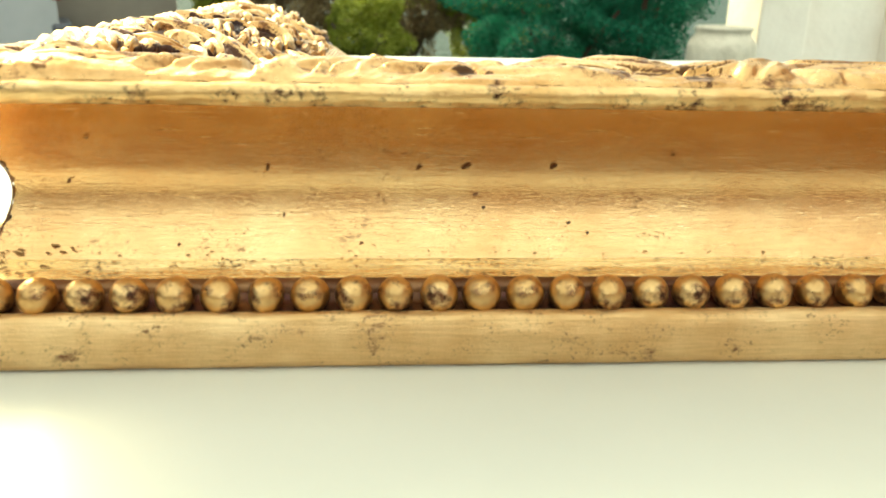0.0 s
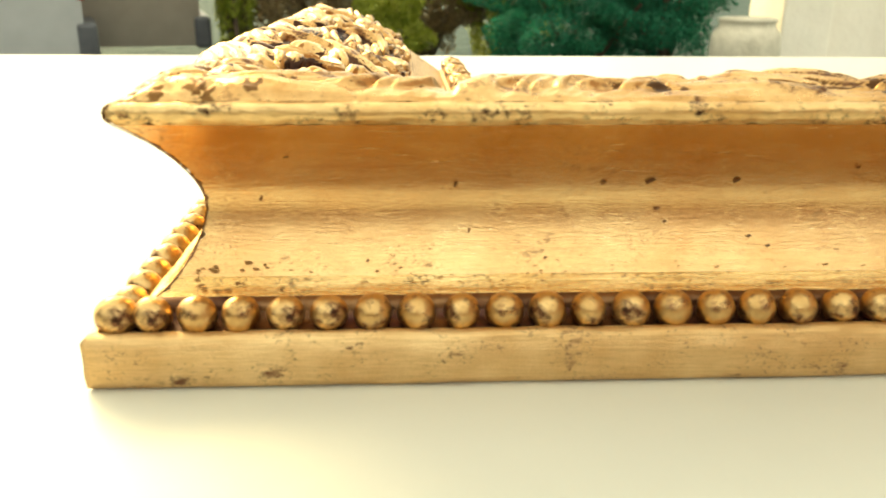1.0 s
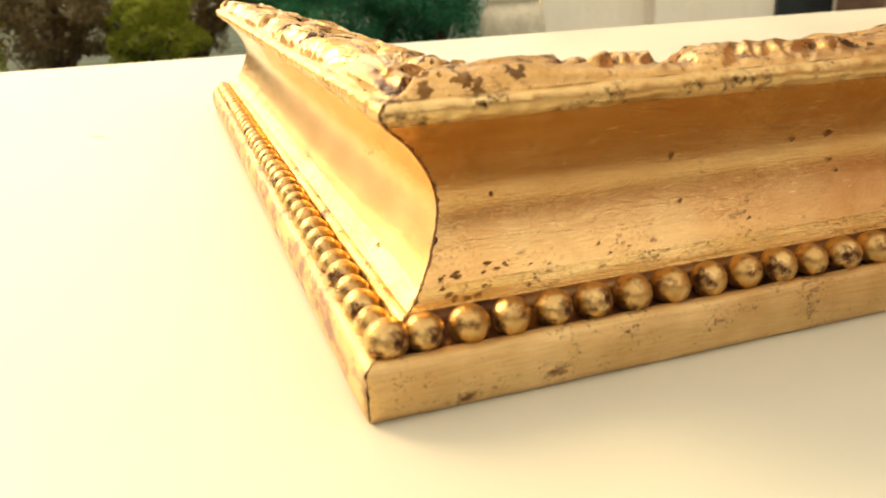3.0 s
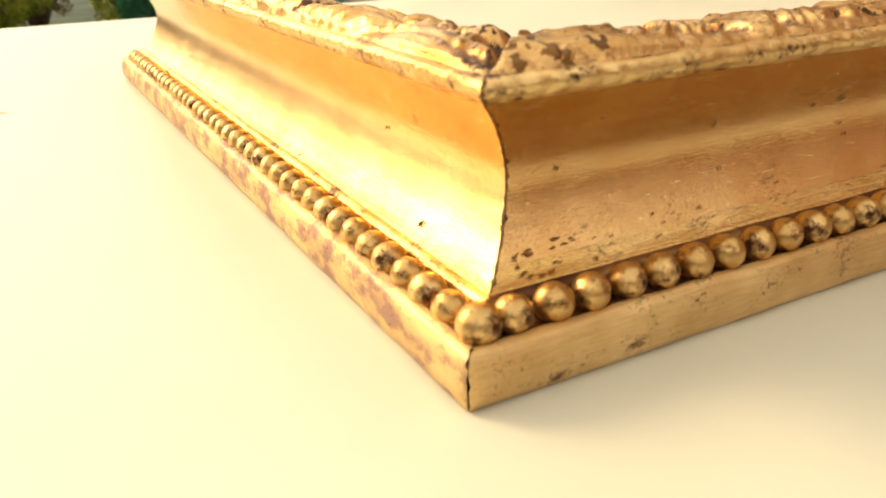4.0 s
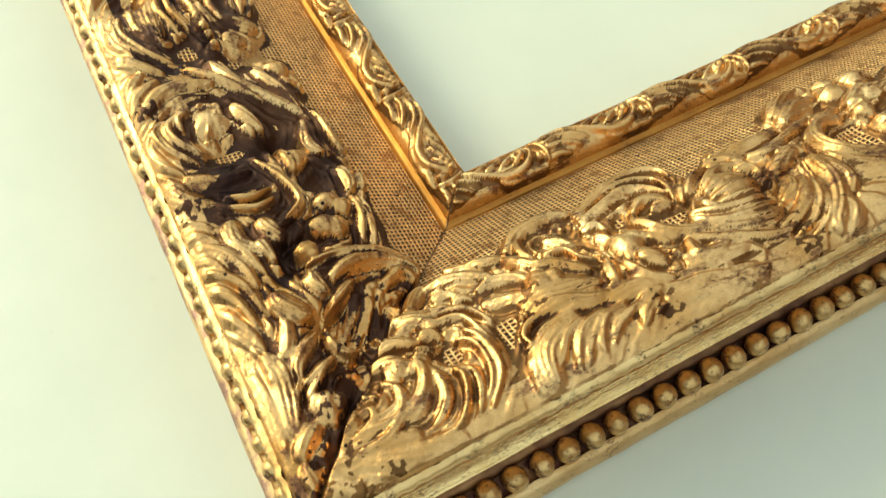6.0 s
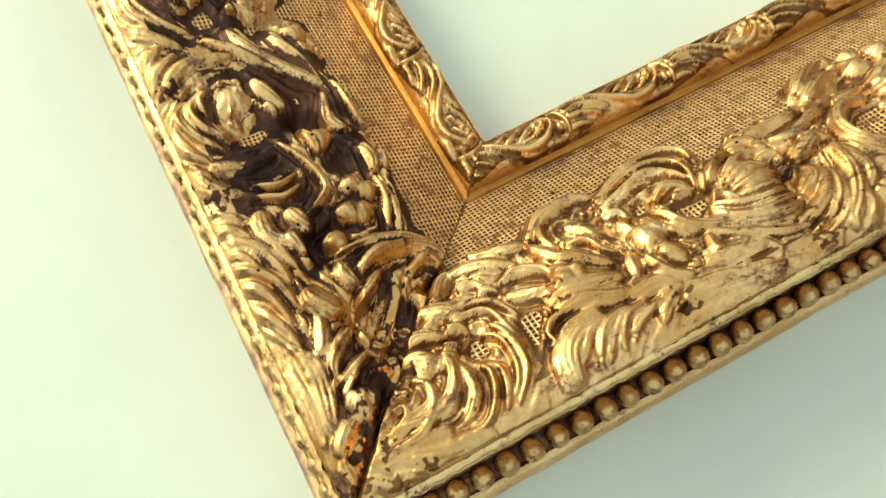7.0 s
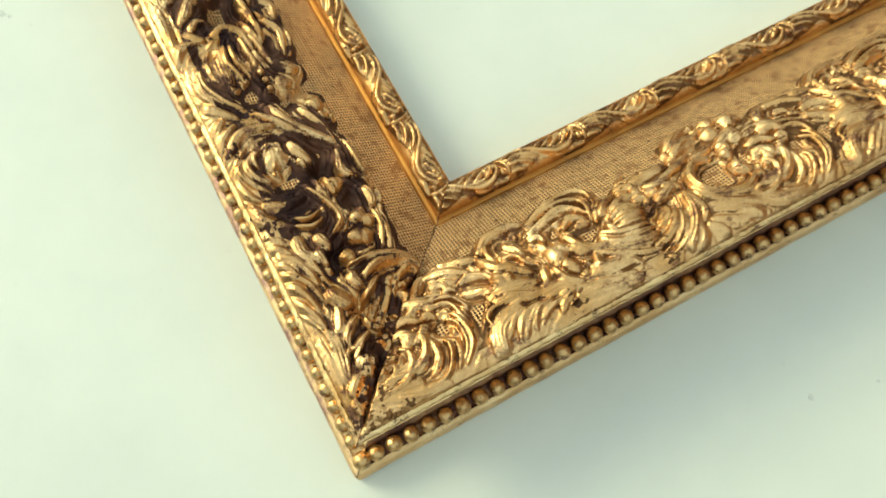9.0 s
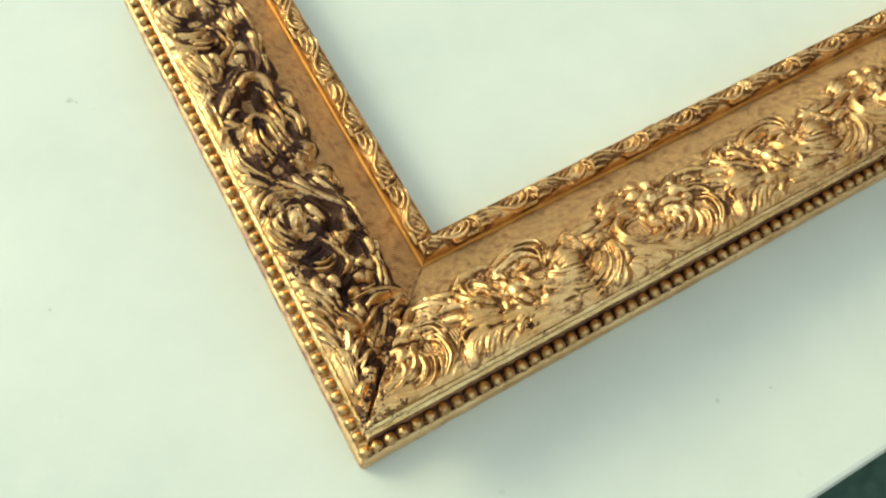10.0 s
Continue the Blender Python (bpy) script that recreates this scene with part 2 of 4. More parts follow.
# the moulding's section, from the table up over the cove and the lip to the carving's ground
BASE = [(0.004, 0.0), (0.0006, 0.0002), (-0.0002, 0.0010), (-0.0007, 0.0026), (-0.0007, 0.0062), (0.0001, 0.0088), (0.0011, 0.0096), (0.0022, 0.0098)]
CHANNEL = [(0.0022, 0.0098), (0.0030, 0.0095), (0.0060, 0.0098), (0.0076, 0.0109)]
FOOT = [(0.0076, 0.0109), (0.0080, 0.0120), (0.0088, 0.0126), (0.0098, 0.0129), (0.0115, 0.0140), (0.0130, 0.0154)]
COVE = [(0.0130, 0.0154), (0.0149, 0.0180), (0.0165, 0.0210), (0.0177, 0.0241), (0.0182, 0.0272), (0.0178, 0.0302), (0.0164, 0.0334),
        (0.0143, 0.0367), (0.0117, 0.0398), (0.0091, 0.0422), (0.0074, 0.0437), (0.0065, 0.0449), (0.0064, 0.0461), (0.0070, 0.0470), (0.0082, 0.0474)]
GROUND = [(0.0082, 0.0474), (0.0105, 0.0476), (0.013, 0.0474), (0.017, 0.0468), (0.022, 0.0456), (0.028, 0.0436), (0.036, 0.0400), (0.044, 0.0358), (0.0495, 0.0325), (0.0565, 0.0285)]
PANEL = [(0.0565, 0.0285), (0.061, 0.0256), (0.068, 0.0208), (0.0724, 0.0178)]
SIGHT = [(0.0724, 0.0178), (0.0736, 0.0171), (0.0750, 0.0180), (0.0762, 0.0205), (0.0782, 0.0218), (0.0808, 0.0217), (0.0836, 0.0205), (0.0852, 0.0194), (0.0864, 0.0191), (0.0870, 0.0182), (0.0870, 0.0)]


def swept(name, section, n, length, mitre, material, steps, wobble=0.0, corner=0.0):
    """A strip of the section along a rail. mitre: the end (0 or 1) that is cut at 45 degrees."""
    line = soft_line(section, n)
    s, z = line[:, 0], line[:, 1]
    a, b = (s + 0.00012, np.full_like(s, length)) if mitre == 0 else (np.zeros_like(s), length - s - 0.00012)
    worn = np.array([0.0011 * max(0.0, noise.noise((p * 1100, q * 1100, 5.0 + mitre))) for p, q in line])
    a, b = (a + worn, b) if mitre == 0 else (a, b - worn)
    t = np.linspace(0, 1, steps)[:, None]
    if corner:
        t = t ** 2 if mitre == 0 else 1 - (1 - t) ** 2
    w = a * (1 - t) + b * t
    pts = np.stack([w, np.broadcast_to(s, w.shape), np.broadcast_to(z, w.shape)], -1)
    if corner:
        x, y = (w if mitre == 0 else length - w) + 0.0007 - corner, pts[:, :, 1] + 0.0007 - corner
        far = np.maximum(np.hypot(x, y), 1e-9)
        k = np.where((x < 0) & (y < 0) & (far > corner), corner / far, 1.0)
        pts[:, :, 0] = corner - 0.0007 + x * k if mitre == 0 else length - (corner - 0.0007 + x * k)
        pts[:, :, 1] = corner - 0.0007 + y * k
    if wobble:
        for i in range(steps):
            for j in range(n):
                lip = 2.5 * wobble * noise.noise((w[i, j] * 420, s[j] * 500, 3.0)) if z[j] > 0.0435 else 0.0
                pts[i, j, 1] += lip + wobble * noise.noise((w[i, j] * 90, s[j] * 400, z[j] * 400 + 7 * length))
                if z[j] > 0.001:
                    pts[i, j, 2] += wobble * noise.noise((w[i, j] * 110, s[j] * 400 + 31, z[j] * 400))
    return grid_mesh(name, pts, material)


def rail(name, length, mitre, m, parent, label):
    ob = part(name, swept(name, COVE[:11], 100, length, mitre, GOLD_COVE, 160, 0.00004), parent, label)
    ob.matrix_basis = m
    part("lip", swept("lip", COVE[10:], 18, length, mitre, GOLD_LIP, 620, 0.0002), ob, "worn and stained lip over the cove")
    # Front step and channel: clay stains, with the shade behind the beads painted in.
    part("cove_step", swept("cove_step", FOOT[:4], 12, length, mitre, BOLE_AND_SHADE if mitre == 0 else GOLD_LIP, 300, 0.0002), ob, "stained step behind the beads, shade painted in on the front")
    part("cove_foot", swept("cove_foot", FOOT[3:], 16, length, mitre, GOLD_STAINED, 160, 0.00012), ob, "stained foot of the cove")
    part("base_block", swept("base_block", BASE, 26, length, mitre, GOLD_BASE if mitre == 0 else GOLD_RUBBED, 420, 0.00026, 0.0026), ob)
    part("bead_channel", swept("bead_channel", CHANNEL, 12, length, mitre, WORN_SHADED_CHANNEL if mitre == 0 else GOLD_LIP, 420, 0.0004), ob, "worn channel with red-brown stains, shade painted in on the front")
    part("linen_panel", swept("linen_panel", PANEL, 20, length, mitre, LINEN, 60), ob, "gilded woven linen texture panel")
    part("sight_fillet", swept("sight_fillet", SIGHT[:3], 8, length, mitre, ORANGE_SHADE_GOLD, 60, 0.0001), ob)
    part("sight_lip", swept("sight_lip", SIGHT[-3:], 8, length, mitre, GOLD_LEAF, 60, 0.0001), ob)
    # plain sawn end and underside
    line = np.vstack([soft_line(c, k) for c, k in ((BASE, 12), (CHANNEL, 8), (FOOT, 16), (COVE, 40), (GROUND, 24), (PANEL, 8), (SIGHT, 24))])
    w = length if mitre == 0 else 0.0
    bm = bmesh.new()
    bm.faces.new([bm.verts.new((w, a, b)) for a, b in line[1:]])
    bmesh.ops.remove_doubles(bm, verts=bm.verts, dist=1e-6)
    bmesh.ops.triangulate(bm, faces=bm.faces)
    part("sawn_end", bm_mesh("sawn_end", bm, WOOD), ob, "bare sawn wood end")
    return ob


HOLE = plain("dark_hole", (0.03, 0.015, 0.01), (0.07, 0.03, 0.015), 900.0, 0.9)
WOOD = plain("bare_wood", (0.36, 0.24, 0.13), (0.5, 0.36, 0.2), 120.0, 0.7)
frame_corner = tagged(new("picture_frame"), "ornate gilded picture frame corner with beaded edge and carved leaves", "picture frame")
front = rail("front_rail", FRONT, 0, pose(0, 0, 0), frame_corner, "long gilded rail with smooth outer cove")
side = rail("side_rail", SIDE, 1, pose(0, SIDE, 0, 0, 0, -90), frame_corner, "shorter gilded rail with smooth outer cove")

# ragged mitre joint with dark filler
line = np.vstack([soft_line(c, k) for c, k in ((CHANNEL, 8), (FOOT, 16), (COVE, 60), (GROUND, 20), (PANEL, 16), (SIGHT, 26))])
d = np.gradient(line, axis=0)
d /= np.maximum(np.linalg.norm(d, axis=1), 1e-9)[:, None]
out = np.stack([-d[:, 1], d[:, 0]], 1) * 0.00014
rag = np.array([[0.00025 + 0.0013 * max(0.0, noise.noise((i * 0.73, k * 9.0, 0))) for k in (0, 1)] for i in range(len(line))])
sx, sz = line[:, 0] + out[:, 0], line[:, 1] + out[:, 1]
joint = np.stack([np.stack([sx + rag[:, 0], sx, sz], -1), np.stack([sx - 5e-5, sx - 5e-5, sz], -1), np.stack([sx, sx + rag[:, 1], sz], -1)], 1)
part("mitre_joint", grid_mesh("mitre_joint", joint, BOLE_AND_SHADE), frame_corner, "dark ragged mitre joint")

# worm holes and dents in the coves
COVE_LINE = np.vstack([soft_line(FOOT, 60), soft_line(COVE, 200)[1:]])


def pit(ob, along, z, r, stretch, tilt, material, name="worm_hole", label="small dark worm hole"):
    k = 30 + int(np.argmin(np.abs(COVE_LINE[30:, 1] - z)))
    at, to = COVE_LINE[k], COVE_LINE[k + 1] - COVE_LINE[k - 1]
    normal = Vector((0, -to[1], to[0])).normalized()
    bm = bmesh.new()
    ring = [bm.verts.new((stretch * r * math.cos(q) * random.uniform(0.85, 1.1), r * math.sin(q) * random.uniform(0.7, 1.15), 0)) for q in np.linspace(0, 2 * math.pi, 15)[:-1]]
    hub = bm.verts.new((0, 0, -0.4 * r))
    for i in range(14):
        bm.faces.new((ring[i], ring[(i + 1) % 14], hub))
    hole = part(name, bm_mesh(name, bm, material), ob, label)
    hole.matrix_basis = Matrix.Translation((along, at[0] + normal.y * 0.00035, at[1] + normal.z * 0.00035)) @ normal.to_track_quat("Z", "Y").to_matrix().to_4x4() @ pose(0, 0, 0, 0, 0, tilt)


for along, z, r, stretch, tilt in ((0.102, 0.0238, 0.0006, 1.1, 0), (0.118, 0.0212, 0.0005, 1, 0), (0.1215, 0.0194, 0.0005, 1, 0), (0.090, 0.0316, 0.0006, 1.9, 40), (0.0985, 0.0318, 0.0008, 2.2, 35),
                                   (0.063, 0.0312, 0.0006, 2.2, 75), (0.028, 0.0284, 0.0005, 2.0, 70), (0.0655, 0.0225, 0.0004, 2.4, 80), (0.1145, 0.0318, 0.0007, 2.0, 40), (0.1005, 0.0262, 0.0005, 2.0, 20),
                                   (0.0335, 0.0372, 0.0004, 2.2, 20), (0.047, 0.0175, 0.0004, 1.6, 60), (0.0795, 0.0178, 0.0004, 1.6, 10), (0.136, 0.0345, 0.0005, 1.5, 0)):
    pit(front, along, z, 0.55 * r, stretch, tilt, HOLE if stretch < 1.5 else BOLE_AND_SHADE)
pit(side, SIDE - 0.038, 0.0150, 0.0005, 1.8, 70, HOLE)
pit(side, SIDE - 0.0632, 0.0273, 0.0003, 1.8, 70, HOLE)
# brown stains along the foot of the front cove, thickest beside the mitre
for k in range(150):
    along = 0.0165 + 0.2 * random.random() ** 1.9
    pit(front, along, random.uniform(0.0134, 0.0166 if along > 0.032 else 0.0176), random.uniform(0.00006, 0.00017 if along > 0.032 else 0.0003), random.uniform(1.0, 3.2), random.uniform(-12, 12), STAIN, "stain", "dark brown stain")

# beads
th, ph = np.meshgrid(np.linspace(0, math.pi * 0.8, 11), np.linspace(0, 2 * math.pi, 17)[:-1], indexing="ij")
BEADS = []
for k in range(5):
    pts = np.stack([np.sin(th) * np.cos(ph) * 0.0034, np.sin(th) * np.sin(ph) * 0.0032, np.cos(th) * 0.0033], -1)
    for i in range(pts.shape[0]):
        for j in range(pts.shape[1]):
            pts[i, j] *= 1 + 0.05 * noise.noise(Vector(pts[i, j]) * 500 + Vector((k * 9, 0, 0)))
    BEADS.append(grid_mesh("bead", pts, GOLD_BEAD, closed=True))
for ob, length, mitre in ((front, FRONT, 0), (side, SIDE, 1)):
    n = int((length - 0.012) / PITCH)
    for k in range(n):
        d = 0.0108 + k * PITCH if mitre == 0 else length - 0.0130 - k * PITCH
        bead = part("bead", random.choice(BEADS), ob)
        bead.matrix_basis = pose(d + random.uniform(-2e-4, 2e-4), 0.0046, 0.0118 if mitre == 0 else 0.0106, random.uniform(-14, 14), random.uniform(-14, 14), random.uniform(0, 360)) @ Matrix.Scale(random.uniform(0.95, 1.04), 4)
bead = part("bead", BEADS[0], front, "battered corner bead")
bead.matrix_basis = pose(0.0048, 0.0048, 0.0116) @ Matrix.Scale(1.1, 4)

# ---- carved ornament: one run of scrolls and leaves, repeated along both rails ----
REPEAT = 0.157


def boss(u, s, r, lift):
    """A rounded berry or knob, of the same form."""
    a, b = np.meshgrid(np.linspace(0, 1, 40), np.linspace(0, 2 * math.pi, 90), indexing="ij")
    q = r * (1 + 0.1 * np.sin(3 * b + u)) / 1000
    return u / 1000 + a * q * np.cos(b), s / 1000 + a * q * np.sin(b), 0.001 * lift * np.sqrt(np.maximum(1 - a * a, 0))


def strand(points, width, lift):
    """One rounded ridge along a curve (millimetres along and across), thin at its root and tip."""
    q = np.array(points)
    n = int(30 + 5 * np.linalg.norm(np.diff(q, axis=0), axis=1).sum())
    line = soft_line(q / 1000, n)
    d = np.gradient(line, axis=0)
    d /= np.maximum(np.linalg.norm(d, axis=1), 1e-9)[:, None]
    t = np.linspace(0, 1, n)[:, None]
    v = np.linspace(-1, 1, int(16 + 10 * width))[None, :]
    half = 0.0005 * width * (0.45 + 0.55 * np.sqrt(np.minimum(1, t / 0.3))) * np.sqrt(np.maximum(1 - t ** 4, 0.02))
    body = (1 - np.abs(v) ** 2.2) ** 0.7
    if width > 2.5:
        ribs = max(2, round(width / 1.35))
        bent = v + 0.12 * np.sin(5 * t + width * 9)
        body = body * (1 - (0.12 + 0.24 * t) * (0.5 + 0.5 * np.cos(math.pi * ribs * (bent + 1))) ** 2)
    rise = (0.6 + 0.4 * np.sqrt(np.minimum(1, t / 0.3))) * (0.55 + 0.45 * np.sqrt(np.maximum(1 - t ** 4, 0)))
    lean = 0.2 if int(width * 10 + q[0, 0]) % 2 else -0.2
    return line[:, :1] - d[:, 1:] * v * half, line[:, 1:] + d[:, :1] * v * half, 0.001 * lift * rise * body * (1 + lean * v)


CARVING = []


def ridge(points, width, lift):
    CARVING.append(strand(points, width * 1.28 if width > 1.5 else width, lift))


# one run, ridge by ridge
# shell scroll
ridge([(42.7, 37.9), (51.6, 38.8), (59.8, 36.4), (63.7, 30.3)], 2.2, 5.0)
ridge([(48.4, 36.5), (56.9, 34.6), (59.3, 29.2), (60.4, 23.1)], 1.8, 5.0)
ridge([(56.2, 31.3), (58.3, 26.9), (58.6, 21.0), (56.9, 17.2), (52.1, 12.2)], 2.0, 5.5)
ridge([(53.1, 29.9), (56.3, 26.6), (56.6, 21.3), (55.3, 17.6), (52.5, 14.1)], 1.6, 5.5)
ridge([(50.7, 23.5), (53.0, 21.1), (52.3, 16.7), (49.2, 12.3)], 2.0, 5.5)
ridge([(49.3, 23.7), (50.4, 21.0), (48.9, 16.5), (45.7, 12.9), (42.9, 11.5)], 1.8, 5.5)
ridge([(44.6, 26.8), (45.5, 22.9), (44.9, 19.1), (42.7, 16.3), (39.4, 14.3)], 3.0, 5.0)
ridge([(40.0, 26.6), (42.7, 28.3), (43.6, 25.9), (41.5, 21.9), (37.7, 19.1), (33.5, 18.7), (28.7, 19.0), (24.7, 20.4)], 3.6, 6.0)
ridge([(36.7, 23.9), (35.0, 21.3), (31.6, 20.5), (27.0, 20.7)], 2.2, 5.5)
ridge([(33.9, 25.5), (31.8, 22.4), (28.4, 22.2)], 2.4, 5.0)
ridge([(30.8, 24.4), (25.3, 23.1)], 3.0, 4.5)
ridge([(21.7, 19.8), (26.0, 14.5), (34.8, 10.9), (45.1, 9.9)], 6.0, 4.0)
ridge([(37.7, 32.0), (36.8, 28.6), (38.2, 25.9)], 3.0, 5.5)
ridge([(43.7, 31.3), (48.3, 30.1)], 1.0, 5.5)
ridge([(43.2, 30.2), (47.3, 29.0)], 1.0, 5.5)
ridge([(42.4, 29.5), (46.1, 28.1)], 1.0, 5.5)
ridge([(46.3, 33.5), (49.1, 33.7), (51.1, 31.9)], 2.6, 5.5)
ridge([(41.5, 37.5), (46.9, 38.8), (50.6, 37.0)], 3.2, 5.0)
ridge([(48.1, 43.5), (52.0, 48.1), (55.8, 50.6)], 4.5, 4.5)
ridge([(54.4, 43.0), (57.8, 43.4), (60.8, 41.0)], 2.6, 5.0)
ridge([(58.0, 39.7), (60.9, 39.8), (62.9, 37.9)], 2.2, 5.0)
ridge([(55.1, 49.3), (60.0, 48.6), (65.0, 46.5), (71.0, 42.5)], 4.0, 5.0)
ridge([(67.0, 49.8), (72.0, 47.8), (76.4, 46.1)], 4.0, 5.0)
ridge([(61.7, 51.0), (66.1, 49.8), (70.1, 46.6)], 2.4, 4.0)
ridge([(64.6, 39.7), (69.7, 40.5), (74.7, 37.5), (76.0, 33.2)], 3.0, 5.0)
ridge([(64.0, 36.8), (70.1, 34.0), (74.1, 29.8)], 5.0, 3.4)
# volute and fan
ridge([(77.0, 47.1), (82.6, 51.7), (88.0, 52.6), (94.1, 52.9), (99.3, 50.9)], 4.5, 6.0)
ridge([(90.8, 48.1), (93.9, 49.1), (93.6, 46.4)], 2.0, 4.0)
ridge([(75.8, 45.4), (77.5, 41.8), (79.9, 37.6), (83.5, 36.2), (87.6, 32.3), (89.9, 29.9)], 4.6, 6.0)
ridge([(83.7, 40.6), (88.8, 39.1), (90.5, 35.1), (93.5, 31.9)], 2.4, 5.5)
ridge([(82.5, 49.9), (80.5, 45.3), (81.7, 40.7)], 3.0, 5.0)
ridge([(86.9, 45.9), (90.5, 42.2), (92.5, 38.2)], 3.0, 4.5)
ridge([(70.0, 29.8), (76.9, 30.1), (83.7, 28.7), (90.2, 26.7)], 6.0, 5.0)
ridge([(70.7, 26.2), (77.0, 25.8), (84.3, 23.4), (89.7, 23.0)], 4.0, 5.0)
ridge([(80.1, 23.9), (74.9, 24.9), (69.8, 25.3), (66.9, 23.2), (66.9, 20.3), (64.8, 20.0)], 1.6, 4.5)
ridge([(79.8, 22.2), (72.6, 20.2), (68.1, 17.0), (65.9, 11.7), (64.9, 8.6)], 6.5, 5.0)
ridge([(80.8, 20.2), (75.5, 18.7), (71.9, 15.3), (69.6, 13.2)], 2.0, 5.0)
ridge([(85.3, 20.1), (79.0, 18.2), (75.1, 14.9), (73.3, 11.5)], 2.8, 5.0)
ridge([(86.4, 19.7), (82.4, 17.5), (78.6, 14.7), (75.1, 10.7)], 2.8, 4.8)
ridge([(90.6, 18.8), (84.7, 17.7), (81.4, 14.8), (79.7, 11.4)], 2.8, 4.8)
ridge([(92.7, 17.4), (86.8, 16.1), (83.5, 14.0)], 2.4, 4.5)
ridge([(99.0, 17.8), (94.4, 16.1), (90.7, 12.4)], 3.0, 4.5)
ridge([(94.3, 17.3), (91.5, 14.8)], 2.0, 4.2)
ridge([(87.8, 21.9), (95.1, 21.3), (103.1, 18.0)], 5.0, 4.2)
ridge([(97.3, 28.4), (98.3, 24.3), (100.6, 20.9), (104.6, 18.9)], 3.0, 5.5)
ridge([(95.3, 31.0), (93.7, 27.3), (92.5, 23.8)], 4.0, 4.0)
# oval scroll
ridge([(98.4, 48.5), (107.1, 52.4), (116.3, 54.4), (123.9, 54.3), (128.0, 50.9), (127.2, 44.7)], 3.0, 5.5)
ridge([(98.2, 47.2), (107.6, 50.7), (116.6, 51.5), (122.5, 49.3), (123.9, 44.6), (121.3, 38.4)], 2.4, 5.5)
ridge([(97.7, 44.7), (106.8, 46.8), (115.3, 48.2), (119.6, 45.5), (122.1, 41.7)], 2.8, 5.5)
ridge([(101.3, 44.9), (109.2, 46.5), (114.5, 46.2)], 2.4, 5.0)
ridge([(96.3, 42.8), (100.9, 42.4), (101.6, 39.2)], 3.0, 5.0)
ridge([(97.5, 39.2), (99.4, 36.9), (99.3, 33.6)], 3.0, 4.0)
ridge([(109.5, 40.3), (114.5, 42.4), (118.5, 40.4), (119.9, 37.4)], 2.6, 6.0)
ridge([(107.5, 38.6), (108.9, 34.7), (110.5, 30.8), (115.3, 26.9), (123.0, 24.3)], 3.6, 6.5)
ridge([(114.2, 38.9), (119.9, 37.7)], 2.0, 4.5)
ridge([(125.6, 41.7), (122.1, 36.8)], 2.0, 5.0)
ridge([(113.7, 25.6), (113.1, 21.1), (117.5, 19.6), (121.3, 20.8)], 4.0, 6.0)
ridge([(108.3, 20.8), (113.3, 19.0), (119.2, 18.3), (124.9, 17.6)], 5.0, 5.5)
ridge([(100.6, 27.8), (103.8, 25.9), (105.2, 22.2)], 5.0, 6.0)
ridge([(107.8, 24.8), (109.3, 22.5)], 2.0, 5.5)
ridge([(106.1, 32.1), (108.6, 30.0), (110.4, 27.0)], 3.0, 4.0)
ridge([(99.4, 15.3), (107.3, 15.4), (115.9, 12.8), (125.2, 11.5)], 6.0, 3.4)
# feathered dome
ridge([(119.6, 31.8), (124.7, 27.6), (131.9, 26.1), (137.6, 26.7)], 2.5, 6.5)
ridge([(118.4, 30.3), (123.1, 25.5), (132.4, 24.1), (138.5, 24.4)], 2.5, 6.5)
ridge([(116.8, 28.1), (123.3, 23.1), (131.4, 21.4), (138.6, 21.9)], 4.6, 6.0)
ridge([(113.8, 26.4), (121.4, 21.4), (130.3, 17.9), (135.9, 16.8)], 3.0, 5.0)
ridge([(116.3, 21.2), (121.8, 18.8), (126.9, 14.8)], 2.4, 4.5)
ridge([(126.5, 33.9), (133.5, 35.0), (139.5, 33.0)], 2.4, 7.0)
ridge([(126.1, 31.8), (133.0, 31.5), (139.2, 30.8)], 2.4, 7.0)
ridge([(126.1, 29.5), (132.4, 28.8), (138.0, 28.2)], 2.4, 7.0)
ridge([(128.3, 36.9), (135.6, 39.1), (140.7, 38.0)], 2.4, 6.5)
ridge([(124.8, 34.2), (124.3, 31.1), (126.3, 28.5)], 2.4, 6.0)
ridge([(124.6, 37.8), (130.4, 41.9), (135.9, 42.7)], 3.0, 5.5)
ridge([(139.1, 37.2), (142.6, 35.8), (143.3, 32.7)], 3.0, 6.0)
# curls, stem, pod
ridge([(145.2, 52.0), (142.5, 48.7), (143.7, 46.5)], 1.6, 3.0)
ridge([(152.0, 50.0), (152.3, 47.5), (156.5, 46.9)], 1.6, 3.0)
ridge([(142.5, 44.9), (148.8, 44.8), (156.4, 44.8), (162.4, 46.7)], 4.0, 5.0)
ridge([(149.6, 40.4), (155.1, 40.2), (164.1, 42.4), (171.6, 44.6)], 3.0, 5.0)
ridge([(146.4, 40.9), (151.9, 39.0), (158.9, 40.3)], 3.0, 5.0)
ridge([(136.3, 45.2), (141.6, 44.1), (144.0, 41.2)], 4.0, 4.5)
ridge([(165.8, 51.0), (172.1, 55.3), (180.2, 57.6), (182.2, 54.4)], 6.0, 5.5)
ridge([(165.9, 48.1), (174.9, 50.9), (180.9, 51.1)], 4.5, 5.0)
ridge([(181.3, 41.7), (190.7, 44.4), (195.3, 43.5)], 4.0, 5.5)
ridge([(187.3, 44.7), (195.5, 46.4)], 3.0, 5.0)
ridge([(180.7, 40.7), (183.9, 39.6), (183.6, 35.4)], 4.0, 6.5)
ridge([(193.7, 40.8), (199.5, 42.4), (204.7, 41.8)], 4.0, 5.0)
